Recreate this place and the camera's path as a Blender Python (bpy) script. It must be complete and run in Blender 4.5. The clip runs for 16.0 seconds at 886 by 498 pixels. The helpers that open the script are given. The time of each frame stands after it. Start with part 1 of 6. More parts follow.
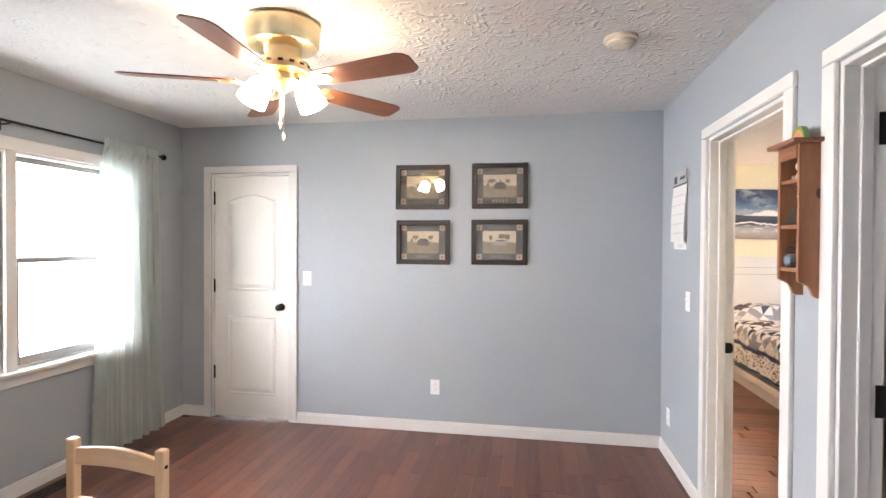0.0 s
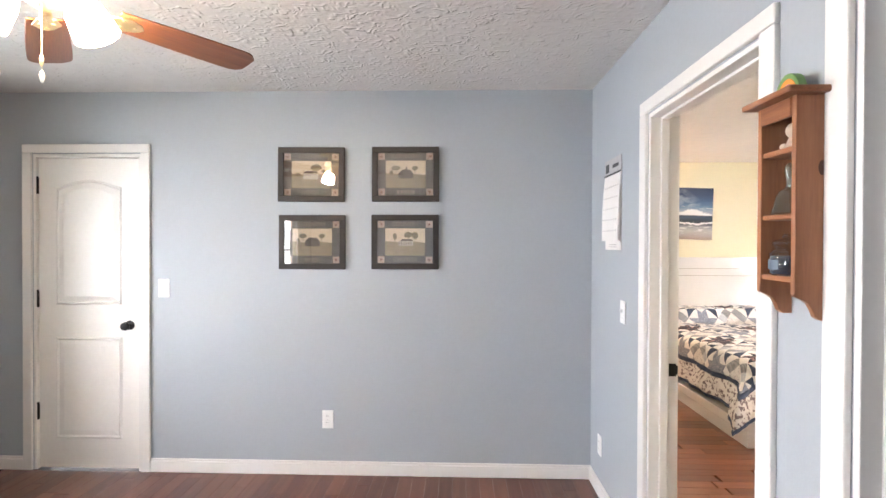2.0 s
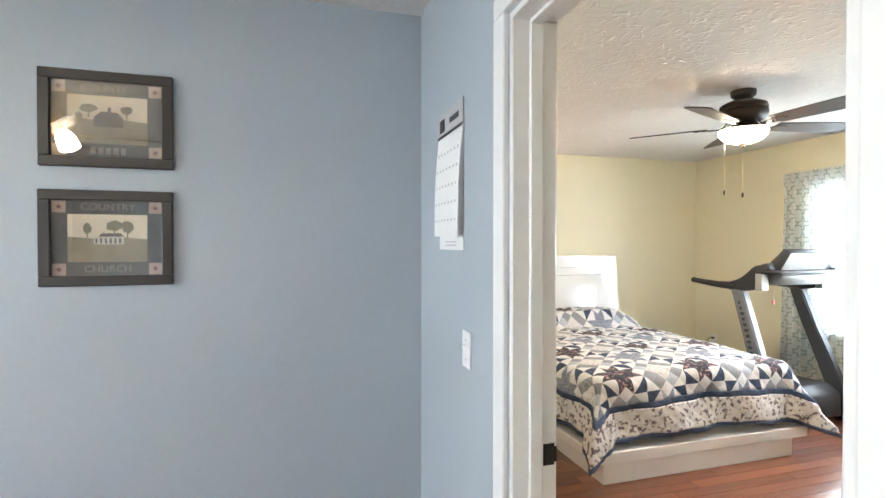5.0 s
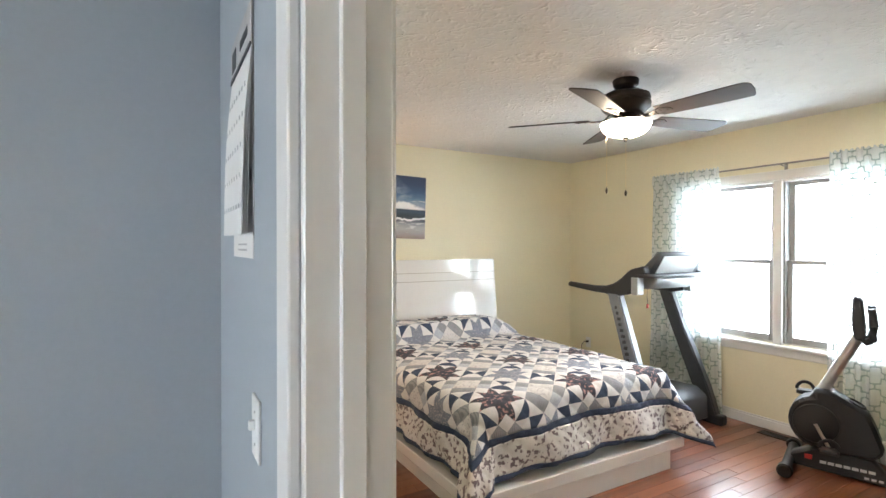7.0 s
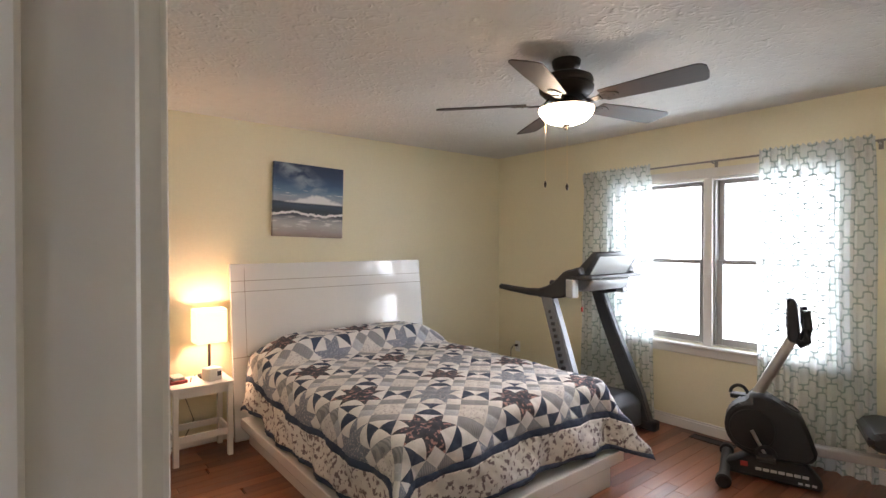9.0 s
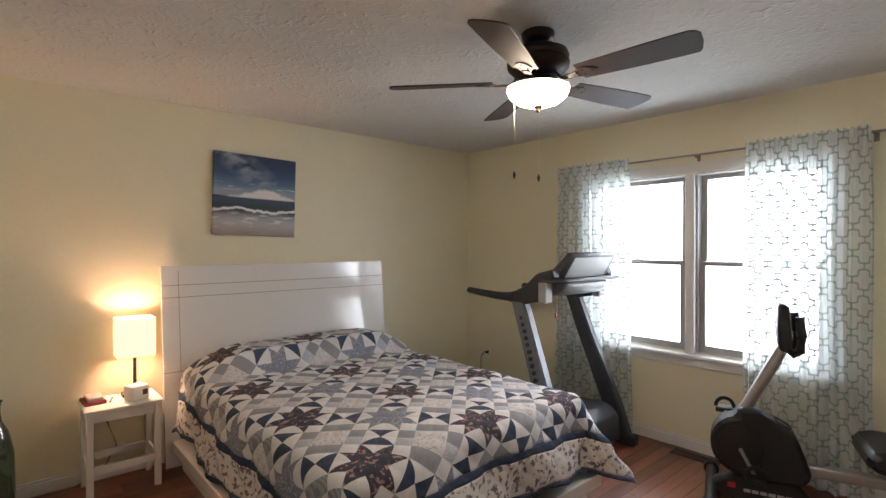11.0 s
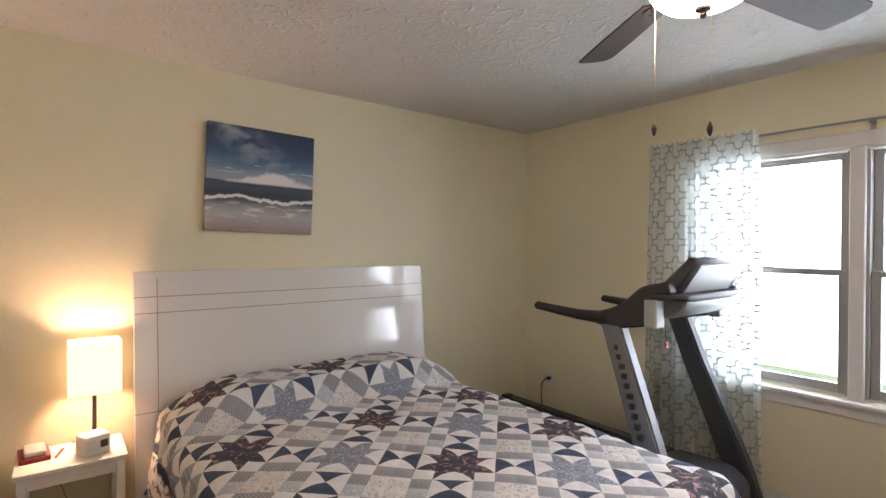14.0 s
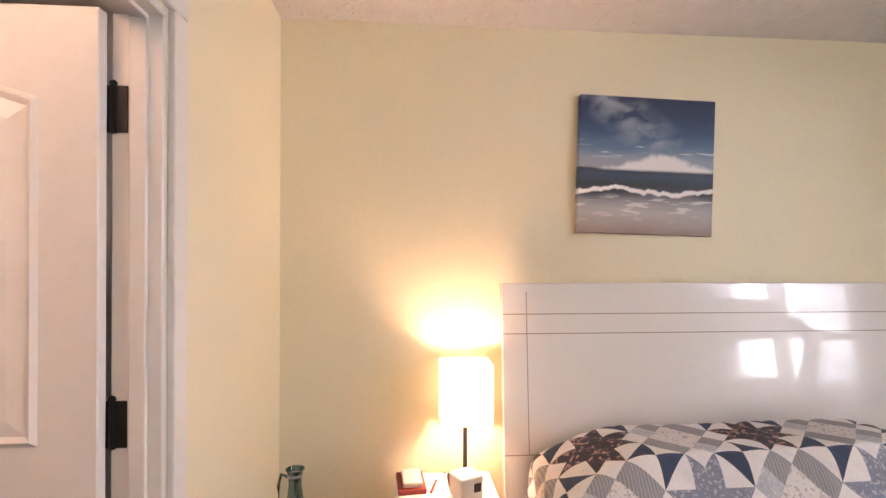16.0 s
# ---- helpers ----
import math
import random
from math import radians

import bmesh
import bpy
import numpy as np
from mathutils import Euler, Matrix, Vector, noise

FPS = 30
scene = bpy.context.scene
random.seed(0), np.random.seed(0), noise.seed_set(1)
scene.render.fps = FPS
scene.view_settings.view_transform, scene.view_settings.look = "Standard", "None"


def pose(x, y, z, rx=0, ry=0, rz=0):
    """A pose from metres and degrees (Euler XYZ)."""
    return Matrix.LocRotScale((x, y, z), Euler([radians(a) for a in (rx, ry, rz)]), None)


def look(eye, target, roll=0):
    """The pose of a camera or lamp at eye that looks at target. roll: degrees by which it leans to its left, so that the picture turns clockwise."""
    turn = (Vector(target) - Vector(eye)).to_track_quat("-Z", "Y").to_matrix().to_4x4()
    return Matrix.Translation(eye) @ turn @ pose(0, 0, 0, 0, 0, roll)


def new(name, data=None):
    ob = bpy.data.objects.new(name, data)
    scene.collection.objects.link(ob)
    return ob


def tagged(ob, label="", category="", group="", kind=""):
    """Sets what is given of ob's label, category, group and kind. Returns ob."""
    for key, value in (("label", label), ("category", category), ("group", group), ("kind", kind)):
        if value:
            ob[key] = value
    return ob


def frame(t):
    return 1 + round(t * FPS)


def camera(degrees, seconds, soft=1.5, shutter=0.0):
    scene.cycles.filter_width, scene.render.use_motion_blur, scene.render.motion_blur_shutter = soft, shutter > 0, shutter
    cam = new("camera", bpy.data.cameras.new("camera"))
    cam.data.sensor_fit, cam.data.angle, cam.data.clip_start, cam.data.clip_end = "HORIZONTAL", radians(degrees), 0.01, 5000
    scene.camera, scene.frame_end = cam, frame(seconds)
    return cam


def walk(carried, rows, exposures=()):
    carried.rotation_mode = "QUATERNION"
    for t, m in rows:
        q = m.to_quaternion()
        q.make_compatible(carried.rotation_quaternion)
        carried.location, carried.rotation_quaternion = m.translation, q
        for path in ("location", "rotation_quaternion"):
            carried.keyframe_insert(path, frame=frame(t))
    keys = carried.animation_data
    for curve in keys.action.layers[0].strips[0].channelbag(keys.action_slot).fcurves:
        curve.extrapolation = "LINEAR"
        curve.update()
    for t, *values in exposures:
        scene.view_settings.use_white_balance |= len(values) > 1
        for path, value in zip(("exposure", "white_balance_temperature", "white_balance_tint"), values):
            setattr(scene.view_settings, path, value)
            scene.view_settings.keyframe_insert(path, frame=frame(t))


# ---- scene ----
cam = camera(83.4, 16.0)
PATH = [
    (0, (0.239, 0.233, 1.476), (-0.098, 2.204, 1.452), 0.3),
    (0.5, (0.272, 0.413, 1.47), (-0.028, 2.39, 1.446), 0.2),
    (1, (0.301, 0.552, 1.458), (0.062, 2.538, 1.441), 0.2),
    (1.5, (0.347, 0.687, 1.455), (0.184, 2.68, 1.441), 0.2),
    (2, (0.355, 0.896, 1.469), (0.296, 2.895, 1.451), 0.2),
    (2.5, (0.378, 1.081, 1.459), (0.424, 3.08, 1.447), 0.1),
    (3, (0.45, 1.239, 1.455), (0.582, 3.235, 1.443), 0.1),
    (3.5, (0.522, 1.442, 1.47), (0.751, 3.428, 1.448), -0.1),
    (6, (0.828, 2.221, 1.463), (1.634, 4.051, 1.449), 0.1),
    (6.5, (0.942, 2.35, 1.466), (1.857, 4.128, 1.452), 0.0),
    (7, (1.031, 2.465, 1.468), (2.031, 4.197, 1.455), -0.0),
    (7.5, (1.101, 2.553, 1.471), (2.171, 4.243, 1.457), 0.0),
    (8, (1.162, 2.65, 1.473), (2.311, 4.286, 1.456), -0.0),
    (8.5, (1.215, 2.745, 1.475), (2.422, 4.34, 1.457), 0.0),
    (9, (1.279, 2.824, 1.477), (2.529, 4.384, 1.459), -0.1),
    (11.5, (1.674, 3.13, 1.472), (3.005, 4.623, 1.453), -0.0),
    (12, (1.764, 3.25, 1.472), (3.101, 4.737, 1.449), 0.0),
    (12.5, (1.851, 3.376, 1.466), (3.193, 4.859, 1.443), 0.0),
    (13, (1.943, 3.494, 1.466), (3.283, 4.979, 1.445), 0.0),
    (13.5, (2.03, 3.662, 1.475), (3.365, 5.152, 1.456), 0.1),
    (14, (2.065, 3.836, 1.471), (3.292, 5.416, 1.457), 0.3),
    (14.5, (2.075, 4.055, 1.488), (3.066, 5.792, 1.459), 0.3),
    (15, (2.048, 4.259, 1.496), (2.776, 6.122, 1.463), 0.3),
    (15.5, (1.989, 4.456, 1.464), (2.453, 6.401, 1.46), 0.2),
    (16, (1.948, 4.675, 1.473), (2.11, 6.668, 1.475), 0.2),
]
EXPOSURES = [
    (0.0, 0.80, 6600, 17), (2.0, 0.90, 6500, 16), (3.5, 0.72, 6250, 11), (6.0, 0.58, 6000, 7), (7.0, 0.27, 6000, 8),
    (9.0, -0.47, 6250, 15), (12.5, -0.98, 6150, 14), (13.0, -1.0, 6150, 14), (13.5, -0.98, 6150, 15), (14.0, -0.65, 6150, 16), (14.5, -0.17, 6150, 18), (15.0, -0.08, 6200, 20), (16.0, -0.02, 6350, 25),
]
walk(cam, [(t, look(eye, target, roll)) for t, eye, target, roll in PATH], EXPOSURES)

# ---- plan (metres) ----
WEST, EAST, NORTH, SOUTH, CEIL = -2.66, 1.194, 4.035, -3.0, 2.44       # living room
BW, BE, BN, BS, BWN = 1.312, 5.28, 6.81, 2.20, 1.435                            # bedroom


# ---- world, outside light and lamps ----
world = bpy.data.worlds.new("world")
scene.world = world
world.use_nodes = True
wn = world.node_tree.nodes
sky = wn.new("ShaderNodeTexSky")
sky.sky_type, sky.sun_disc, sky.sun_elevation, sky.sun_rotation = "NISHITA", False, radians(50), radians(200)
wn["Background"].inputs["Strength"].default_value = 0.12
world.node_tree.links.new(sky.outputs["Color"], wn["Background"].inputs["Color"])

sun = new("sun", bpy.data.lights.new("sun", "SUN"))
sun.data.energy, sun.data.angle, sun.data.color = 2.5, radians(0.6), (1.0, 0.95, 0.88)
sun.matrix_basis = look((0, 0, 8), (1.2, 3.6, 2.0))


def lamp(name, kind, m, energy, colour, **settings):
    light = bpy.data.lights.new(name, kind)
    light.energy, light.color = energy, colour
    if kind == "AREA":
        light.shape, light.size, light.size_y = "RECTANGLE", settings["size"], settings["size_y"]
    else:
        light.shadow_soft_size = settings["size"]
    ob = new(name, light)
    ob.matrix_basis = m
    return ob


for y, power in ((2.60, 57), (-1.27, 27)):
    lamp("sky_window_living", "AREA", look((WEST - 0.30, y, 1.36), (WEST + 2, y, 1.10)), power, (0.86, 0.93, 1.0), size=1.62, size_y=1.30)
lamp("sky_window_bedroom", "AREA", look((BE + 0.30, 4.54, 1.36), (BE - 2, 4.54, 1.10)), 84, (0.86, 0.94, 1.0), size=1.62, size_y=1.30)

lamp("bedside_bulb", "POINT", pose(2.205, 6.69, 0.905), 38, (1.0, 0.62, 0.36), size=0.05)


# ---- materials ----
def material(name, colour, rough=0.5, metal=0.0, vary=0.08, grain=30.0, bump=0.0, bump_scale=80.0, coat=0.0, spread=0.0):
    """A surface with fine and broad variation of its colour, and relief."""
    m = bpy.data.materials.new(name)
    m.use_nodes = True
    nt = m.node_tree
    b = nt.nodes["Principled BSDF"]
    b.inputs["Roughness"].default_value, b.inputs["Metallic"].default_value = rough, metal
    b.inputs["Coat Weight"].default_value = coat
    b.inputs["Coat Roughness"].default_value = 0.03
    co = nt.nodes.new("ShaderNodeTexCoord")
    fine = nt.nodes.new("ShaderNodeTexNoise")
    fine.inputs["Scale"].default_value, fine.inputs["Detail"].default_value = grain, 5
    broad = nt.nodes.new("ShaderNodeTexNoise")
    broad.inputs["Scale"].default_value, broad.inputs["Detail"].default_value = 1.7, 3
    nt.links.new(co.outputs["Object"], fine.inputs["Vector"])
    nt.links.new(co.outputs["Object"], broad.inputs["Vector"])
    add = nt.nodes.new("ShaderNodeMath")
    add.operation = "ADD"
    nt.links.new(fine.outputs["Fac"], add.inputs[0])
    nt.links.new(broad.outputs["Fac"], add.inputs[1])
    last = add
    if spread:
        info = nt.nodes.new("ShaderNodeObjectInfo")
        mul = nt.nodes.new("ShaderNodeMath")
        mul.operation, mul.inputs[1].default_value, mul.inputs[2].default_value = "MULTIPLY_ADD", spread, -spread / 2
        nt.links.new(info.outputs["Random"], mul.inputs[0])
        both = nt.nodes.new("ShaderNodeMath")
        nt.links.new(add.outputs[0], both.inputs[0])
        nt.links.new(mul.outputs[0], both.inputs[1])
        last = both
    ramp = nt.nodes.new("ShaderNodeMapRange")
    ramp.inputs["From Min"].default_value, ramp.inputs["From Max"].default_value = 0.6, 1.4
    ramp.inputs["To Min"].default_value, ramp.inputs["To Max"].default_value = 1 - vary, 1 + vary
    nt.links.new(last.outputs[0], ramp.inputs["Value"])
    mix = nt.nodes.new("ShaderNodeVectorMath")
    mix.operation = "SCALE"
    mix.inputs[0].default_value = colour
    nt.links.new(ramp.outputs[0], mix.inputs["Scale"])
    nt.links.new(mix.outputs[0], b.inputs["Base Color"])
    if bump:
        relief = nt.nodes.new("ShaderNodeTexNoise")
        relief.inputs["Scale"].default_value, relief.inputs["Detail"].default_value = bump_scale, 3
        nt.links.new(co.outputs["Object"], relief.inputs["Vector"])
        bn = nt.nodes.new("ShaderNodeBump")
        bn.inputs["Strength"].default_value, bn.inputs["Distance"].default_value = bump, 0.004
        nt.links.new(relief.outputs["Fac"], bn.inputs["Height"])
        nt.links.new(bn.outputs[0], b.inputs["Normal"])
    return m


def wood(name, dark, light, rough=0.4, along=1, scale=7.0, spread=0.5, coat=0.0, knots=False, bump=0.08):
    """Wood with long grain along one local axis (0 x, 1 y, 2 z), varied from piece to piece."""
    m = bpy.data.materials.new(name)
    m.use_nodes = True
    nt = m.node_tree
    b = nt.nodes["Principled BSDF"]
    b.inputs["Roughness"].default_value = rough
    b.inputs["Coat Weight"].default_value = coat
    b.inputs["Coat Roughness"].default_value = 0.12
    co = nt.nodes.new("ShaderNodeTexCoord")
    info = nt.nodes.new("ShaderNodeObjectInfo")
    off = nt.nodes.new("ShaderNodeVectorMath")
    off.operation = "SCALE"
    off.inputs[0].default_value = (9.1, 7.3, 5.7)
    nt.links.new(info.outputs["Random"], off.inputs["Scale"])
    add = nt.nodes.new("ShaderNodeVectorMath")
    nt.links.new(co.outputs["Object"], add.inputs[0])
    nt.links.new(off.outputs[0], add.inputs[1])
    mapping = nt.nodes.new("ShaderNodeMapping")
    stretch = [scale] * 3
    stretch[along] = scale * 0.07
    mapping.inputs["Scale"].default_value = stretch
    nt.links.new(add.outputs[0], mapping.inputs["Vector"])
    rings = nt.nodes.new("ShaderNodeTexNoise")
    rings.inputs["Scale"].default_value, rings.inputs["Detail"].default_value, rings.inputs["Distortion"].default_value = 2.2, 4, 1.2
    nt.links.new(mapping.outputs[0], rings.inputs["Vector"])
    fine = nt.nodes.new("ShaderNodeTexNoise")
    fine.inputs["Scale"].default_value, fine.inputs["Detail"].default_value = 22, 4
    nt.links.new(mapping.outputs[0], fine.inputs["Vector"])
    blend = nt.nodes.new("ShaderNodeMix")
    blend.inputs[0].default_value = 0.35
    nt.links.new(rings.outputs["Fac"], blend.inputs[2])
    nt.links.new(fine.outputs["Fac"], blend.inputs[3])
    sp = nt.nodes.new("ShaderNodeMath")
    sp.operation, sp.inputs[1].default_value, sp.inputs[2].default_value = "MULTIPLY_ADD", spread, -spread / 2
    nt.links.new(info.outputs["Random"], sp.inputs[0])
    tot = nt.nodes.new("ShaderNodeMath")
    nt.links.new(blend.outputs[0], tot.inputs[0])
    nt.links.new(sp.outputs[0], tot.inputs[1])
    ramp = nt.nodes.new("ShaderNodeValToRGB")
    ramp.color_ramp.elements[0].position, ramp.color_ramp.elements[0].color = 0.25, (*dark, 1)
    ramp.color_ramp.elements[1].position, ramp.color_ramp.elements[1].color = 0.75, (*light, 1)
    nt.links.new(tot.outputs[0], ramp.inputs[0])
    nt.links.new(ramp.outputs[0], b.inputs["Base Color"])
    bn = nt.nodes.new("ShaderNodeBump")
    bn.inputs["Strength"].default_value, bn.inputs["Distance"].default_value = bump, 0.002
    nt.links.new(fine.outputs["Fac"], bn.inputs["Height"])
    nt.links.new(bn.outputs[0], b.inputs["Normal"])
    return m


def ceiling_material():
    """White stomped ceiling texture: many short raised strokes in clumps."""
    m = material("stomped_ceiling", (0.66, 0.645, 0.63), 0.9, vary=0.05, grain=14)
    nt = m.node_tree
    co = nt.nodes.new("ShaderNodeTexCoord")
    warp = nt.nodes.new("ShaderNodeTexNoise")
    warp.inputs["Scale"].default_value, warp.inputs["Detail"].default_value = 9, 2
    nt.links.new(co.outputs["Object"], warp.inputs["Vector"])
    sc = nt.nodes.new("ShaderNodeVectorMath")
    sc.operation = "SCALE"
    sc.inputs["Scale"].default_value = 0.22
    nt.links.new(warp.outputs["Color"], sc.inputs[0])
    add = nt.nodes.new("ShaderNodeVectorMath")
    nt.links.new(co.outputs["Object"], add.inputs[0])
    nt.links.new(sc.outputs[0], add.inputs[1])
    ridge = nt.nodes.new("ShaderNodeTexNoise")
    ridge.noise_type = "RIDGED_MULTIFRACTAL"
    ridge.inputs["Scale"].default_value, ridge.inputs["Detail"].default_value = 23, 3
    nt.links.new(add.outputs[0], ridge.inputs["Vector"])
    cells = nt.nodes.new("ShaderNodeTexNoise")
    cells.inputs["Scale"].default_value, cells.inputs["Detail"].default_value = 5, 2
    nt.links.new(co.outputs["Object"], cells.inputs["Vector"])
    mul = nt.nodes.new("ShaderNodeMath")
    mul.operation = "MULTIPLY"
    nt.links.new(ridge.outputs["Fac"], mul.inputs[0])
    nt.links.new(cells.outputs["Fac"], mul.inputs[1])
    bn = nt.nodes.new("ShaderNodeBump")
    bn.inputs["Strength"].default_value, bn.inputs["Distance"].default_value = 1.0, 0.020
    nt.links.new(mul.outputs[0], bn.inputs["Height"])
    nt.links.new(bn.outputs[0], nt.nodes["Principled BSDF"].inputs["Normal"])
    return m


def emitter(name, colour, strength):
    m = bpy.data.materials.new(name)
    m.use_nodes = True
    b = m.node_tree.nodes["Principled BSDF"]
    b.inputs["Base Color"].default_value = (*colour, 1)
    b.inputs["Emission Color"].default_value = (*colour, 1)
    b.inputs["Emission Strength"].default_value = strength
    return m


def glass_material(name, tint=(1, 1, 1), gloss=0.06, rough=0.0):
    """A thin pane: clear, with a mirror's gloss that grows at grazing angles."""
    m = bpy.data.materials.new(name)
    m.use_nodes = True
    nt = m.node_tree
    nt.nodes.remove(nt.nodes["Principled BSDF"])
    out = nt.nodes["Material Output"]
    clear = nt.nodes.new("ShaderNodeBsdfTransparent")
    clear.inputs["Color"].default_value = (*tint, 1)
    shine = nt.nodes.new("ShaderNodeBsdfGlossy")
    shine.inputs["Roughness"].default_value = rough
    fr = nt.nodes.new("ShaderNodeLayerWeight")
    steep = nt.nodes.new("ShaderNodeMath")
    steep.operation, steep.inputs[1].default_value = "POWER", 4.0
    nt.links.new(fr.outputs["Facing"], steep.inputs[0])
    mx = nt.nodes.new("ShaderNodeMath")
    mx.operation, mx.inputs[1].default_value, mx.inputs[2].default_value = "MULTIPLY_ADD", 0.9 - gloss, gloss
    nt.links.new(steep.outputs[0], mx.inputs[0])
    mix = nt.nodes.new("ShaderNodeMixShader")
    nt.links.new(mx.outputs[0], mix.inputs[0])
    nt.links.new(clear.outputs[0], mix.inputs[1])
    nt.links.new(shine.outputs[0], mix.inputs[2])
    nt.links.new(mix.outputs[0], out.inputs["Surface"])
    return m


def sheer_material(name, colour, line=None, open_share=0.45, size=(0.150, 0.150), lets=0.45):
    """Sheer cloth: light falls through it; a trellis print in line's colour where given (by UV in metres)."""
    m = bpy.data.materials.new(name)
    m.use_nodes = True
    nt = m.node_tree
    nt.nodes.remove(nt.nodes["Principled BSDF"])
    out = nt.nodes["Material Output"]
    clear = nt.nodes.new("ShaderNodeBsdfTransparent")
    through_ = nt.nodes.new("ShaderNodeBsdfTranslucent")
    face = nt.nodes.new("ShaderNodeBsdfDiffuse")
    cloth = nt.nodes.new("ShaderNodeMixShader")
    cloth.inputs[0].default_value = lets
    nt.links.new(face.outputs[0], cloth.inputs[1])
    nt.links.new(through_.outputs[0], cloth.inputs[2])
    weave = nt.nodes.new("ShaderNodeTexNoise")
    weave.inputs["Scale"].default_value, weave.inputs["Detail"].default_value = 60, 4
    mixer = nt.nodes.new("ShaderNodeMixShader")
    share = nt.nodes.new("ShaderNodeMapRange")
    share.inputs["To Min"].default_value, share.inputs["To Max"].default_value = open_share - 0.08, open_share + 0.08
    nt.links.new(weave.outputs["Fac"], share.inputs["Value"])
    col = nt.nodes.new("ShaderNodeMix")
    col.data_type = "RGBA"
    col.inputs[6].default_value = (*colour, 1)
    col.inputs[7].default_value = (*(line or colour), 1)
    for sh in (through_, face):
        nt.links.new(col.outputs[2], sh.inputs["Color"])
    col.inputs[0].default_value = 0
    if line:
        uv = nt.nodes.new("ShaderNodeUVMap")
        sep = nt.nodes.new("ShaderNodeSeparateXYZ")
        nt.links.new(uv.outputs[0], sep.inputs[0])

        def op(kind, a, b=None, c=None):
            n = nt.nodes.new("ShaderNodeMath")
            n.operation = kind
            for k, v in enumerate((a, b, c)):
                if v is None:
                    continue
                if isinstance(v, (int, float)):
                    n.inputs[k].default_value = v
                else:
                    nt.links.new(v, n.inputs[k])
            return n.outputs[0]

        a = op("MULTIPLY", sep.outputs[0], 2 * math.pi / size[0])
        b = op("MULTIPLY", sep.outputs[1], 2 * math.pi / size[1])
        fold_a, fold_b = op("ARCCOSINE", op("COSINE", a)), op("ARCCOSINE", op("COSINE", b))
        sway = op("SINE", op("MULTIPLY", op("SUBTRACT", fold_a, fold_b), 2.0))
        f = op("ABSOLUTE", op("MULTIPLY_ADD", sway, 0.48, op("SUBTRACT", op("ADD", fold_a, fold_b), math.pi)))
        on = op("LESS_THAN", f, 0.42)
        nt.links.new(on, col.inputs[0])
        nt.links.new(op("MULTIPLY_ADD", on, -0.97 * lets, lets), cloth.inputs[0])
        fac = op("MULTIPLY", share.outputs[0], op("MULTIPLY_ADD", on, -0.96, 1.0))
        nt.links.new(fac, mixer.inputs[0])
    else:
        nt.links.new(share.outputs[0], mixer.inputs[0])
    nt.links.new(cloth.outputs[0], mixer.inputs[1])
    nt.links.new(clear.outputs[0], mixer.inputs[2])
    nt.links.new(mixer.outputs[0], out.inputs["Surface"])
    return m


BLUE = material("blue_grey_wall_paint", (0.365, 0.400, 0.436), 0.55, vary=0.03, grain=60, bump=0.10, bump_scale=160)
YELLOW = material("pale_yellow_wall_paint", (0.79, 0.735, 0.545), 0.55, vary=0.03, grain=60, bump=0.10, bump_scale=160)
WHITE = material("white_trim_paint", (0.73, 0.715, 0.69), 0.35, vary=0.03, grain=40, bump=0.03)
DOOR = material("white_door_paint", (0.80, 0.78, 0.75), 0.4, vary=0.03, grain=40, bump=0.05, bump_scale=220)
CEILING = ceiling_material()
SASH = material("taupe_window_vinyl", (0.30, 0.29, 0.28), 0.4, vary=0.05)
PLASTIC = material("white_plastic", (0.80, 0.80, 0.78), 0.35, vary=0.02)
BLACK = material("black_metal", (0.012, 0.011, 0.011), 0.35, metal=0.5, vary=0.2)
BRONZE = material("dark_bronze", (0.030, 0.020, 0.015), 0.48, metal=0.3, vary=0.25)
BRASS = material("polished_brass", (0.95, 0.77, 0.47), 0.32, metal=1.0, vary=0.08)
PANE = glass_material("window_glass", gloss=0.03)
PICTURE_GLASS = glass_material("picture_glass", gloss=0.12)
OUTSIDE = emitter("overcast_daylight", (0.96, 0.98, 1.0), 11.0)
GRASS = material("lawn", (0.07, 0.11, 0.035), 0.9, vary=0.4, grain=9)
FLOOR_LIVING = wood("red_brown_hardwood", (0.085, 0.030, 0.021), (0.165, 0.066, 0.044), 0.36, along=1, scale=8, spread=0.42, coat=0.25)
FLOOR_BED = wood("red_oak_hardwood", (0.115, 0.036, 0.018), (0.26, 0.095, 0.048), 0.28, along=0, scale=8, spread=0.55, coat=0.35)
DARK = material("shadowed_subfloor", (0.03, 0.018, 0.012), 0.9)


# ---- mesh helpers ----
def box(bm, x0, x1, y0, y1, z0, z1, bevel=0.0, seg=1):
    r = bmesh.ops.create_cube(bm, size=1.0, matrix=Matrix.Translation(((x0 + x1) / 2, (y0 + y1) / 2, (z0 + z1) / 2)) @ Matrix.Diagonal((x1 - x0, y1 - y0, z1 - z0, 1)))
    if bevel:
        edges = list({e for v in r["verts"] for e in v.link_edges})
        bmesh.ops.bevel(bm, geom=edges, offset=bevel, segments=seg, affect="EDGES", profile=0.5)
    return bm


def boxed(*size, bevel=0.0, seg=1):
    return box(bmesh.new(), *size, bevel=bevel, seg=seg)


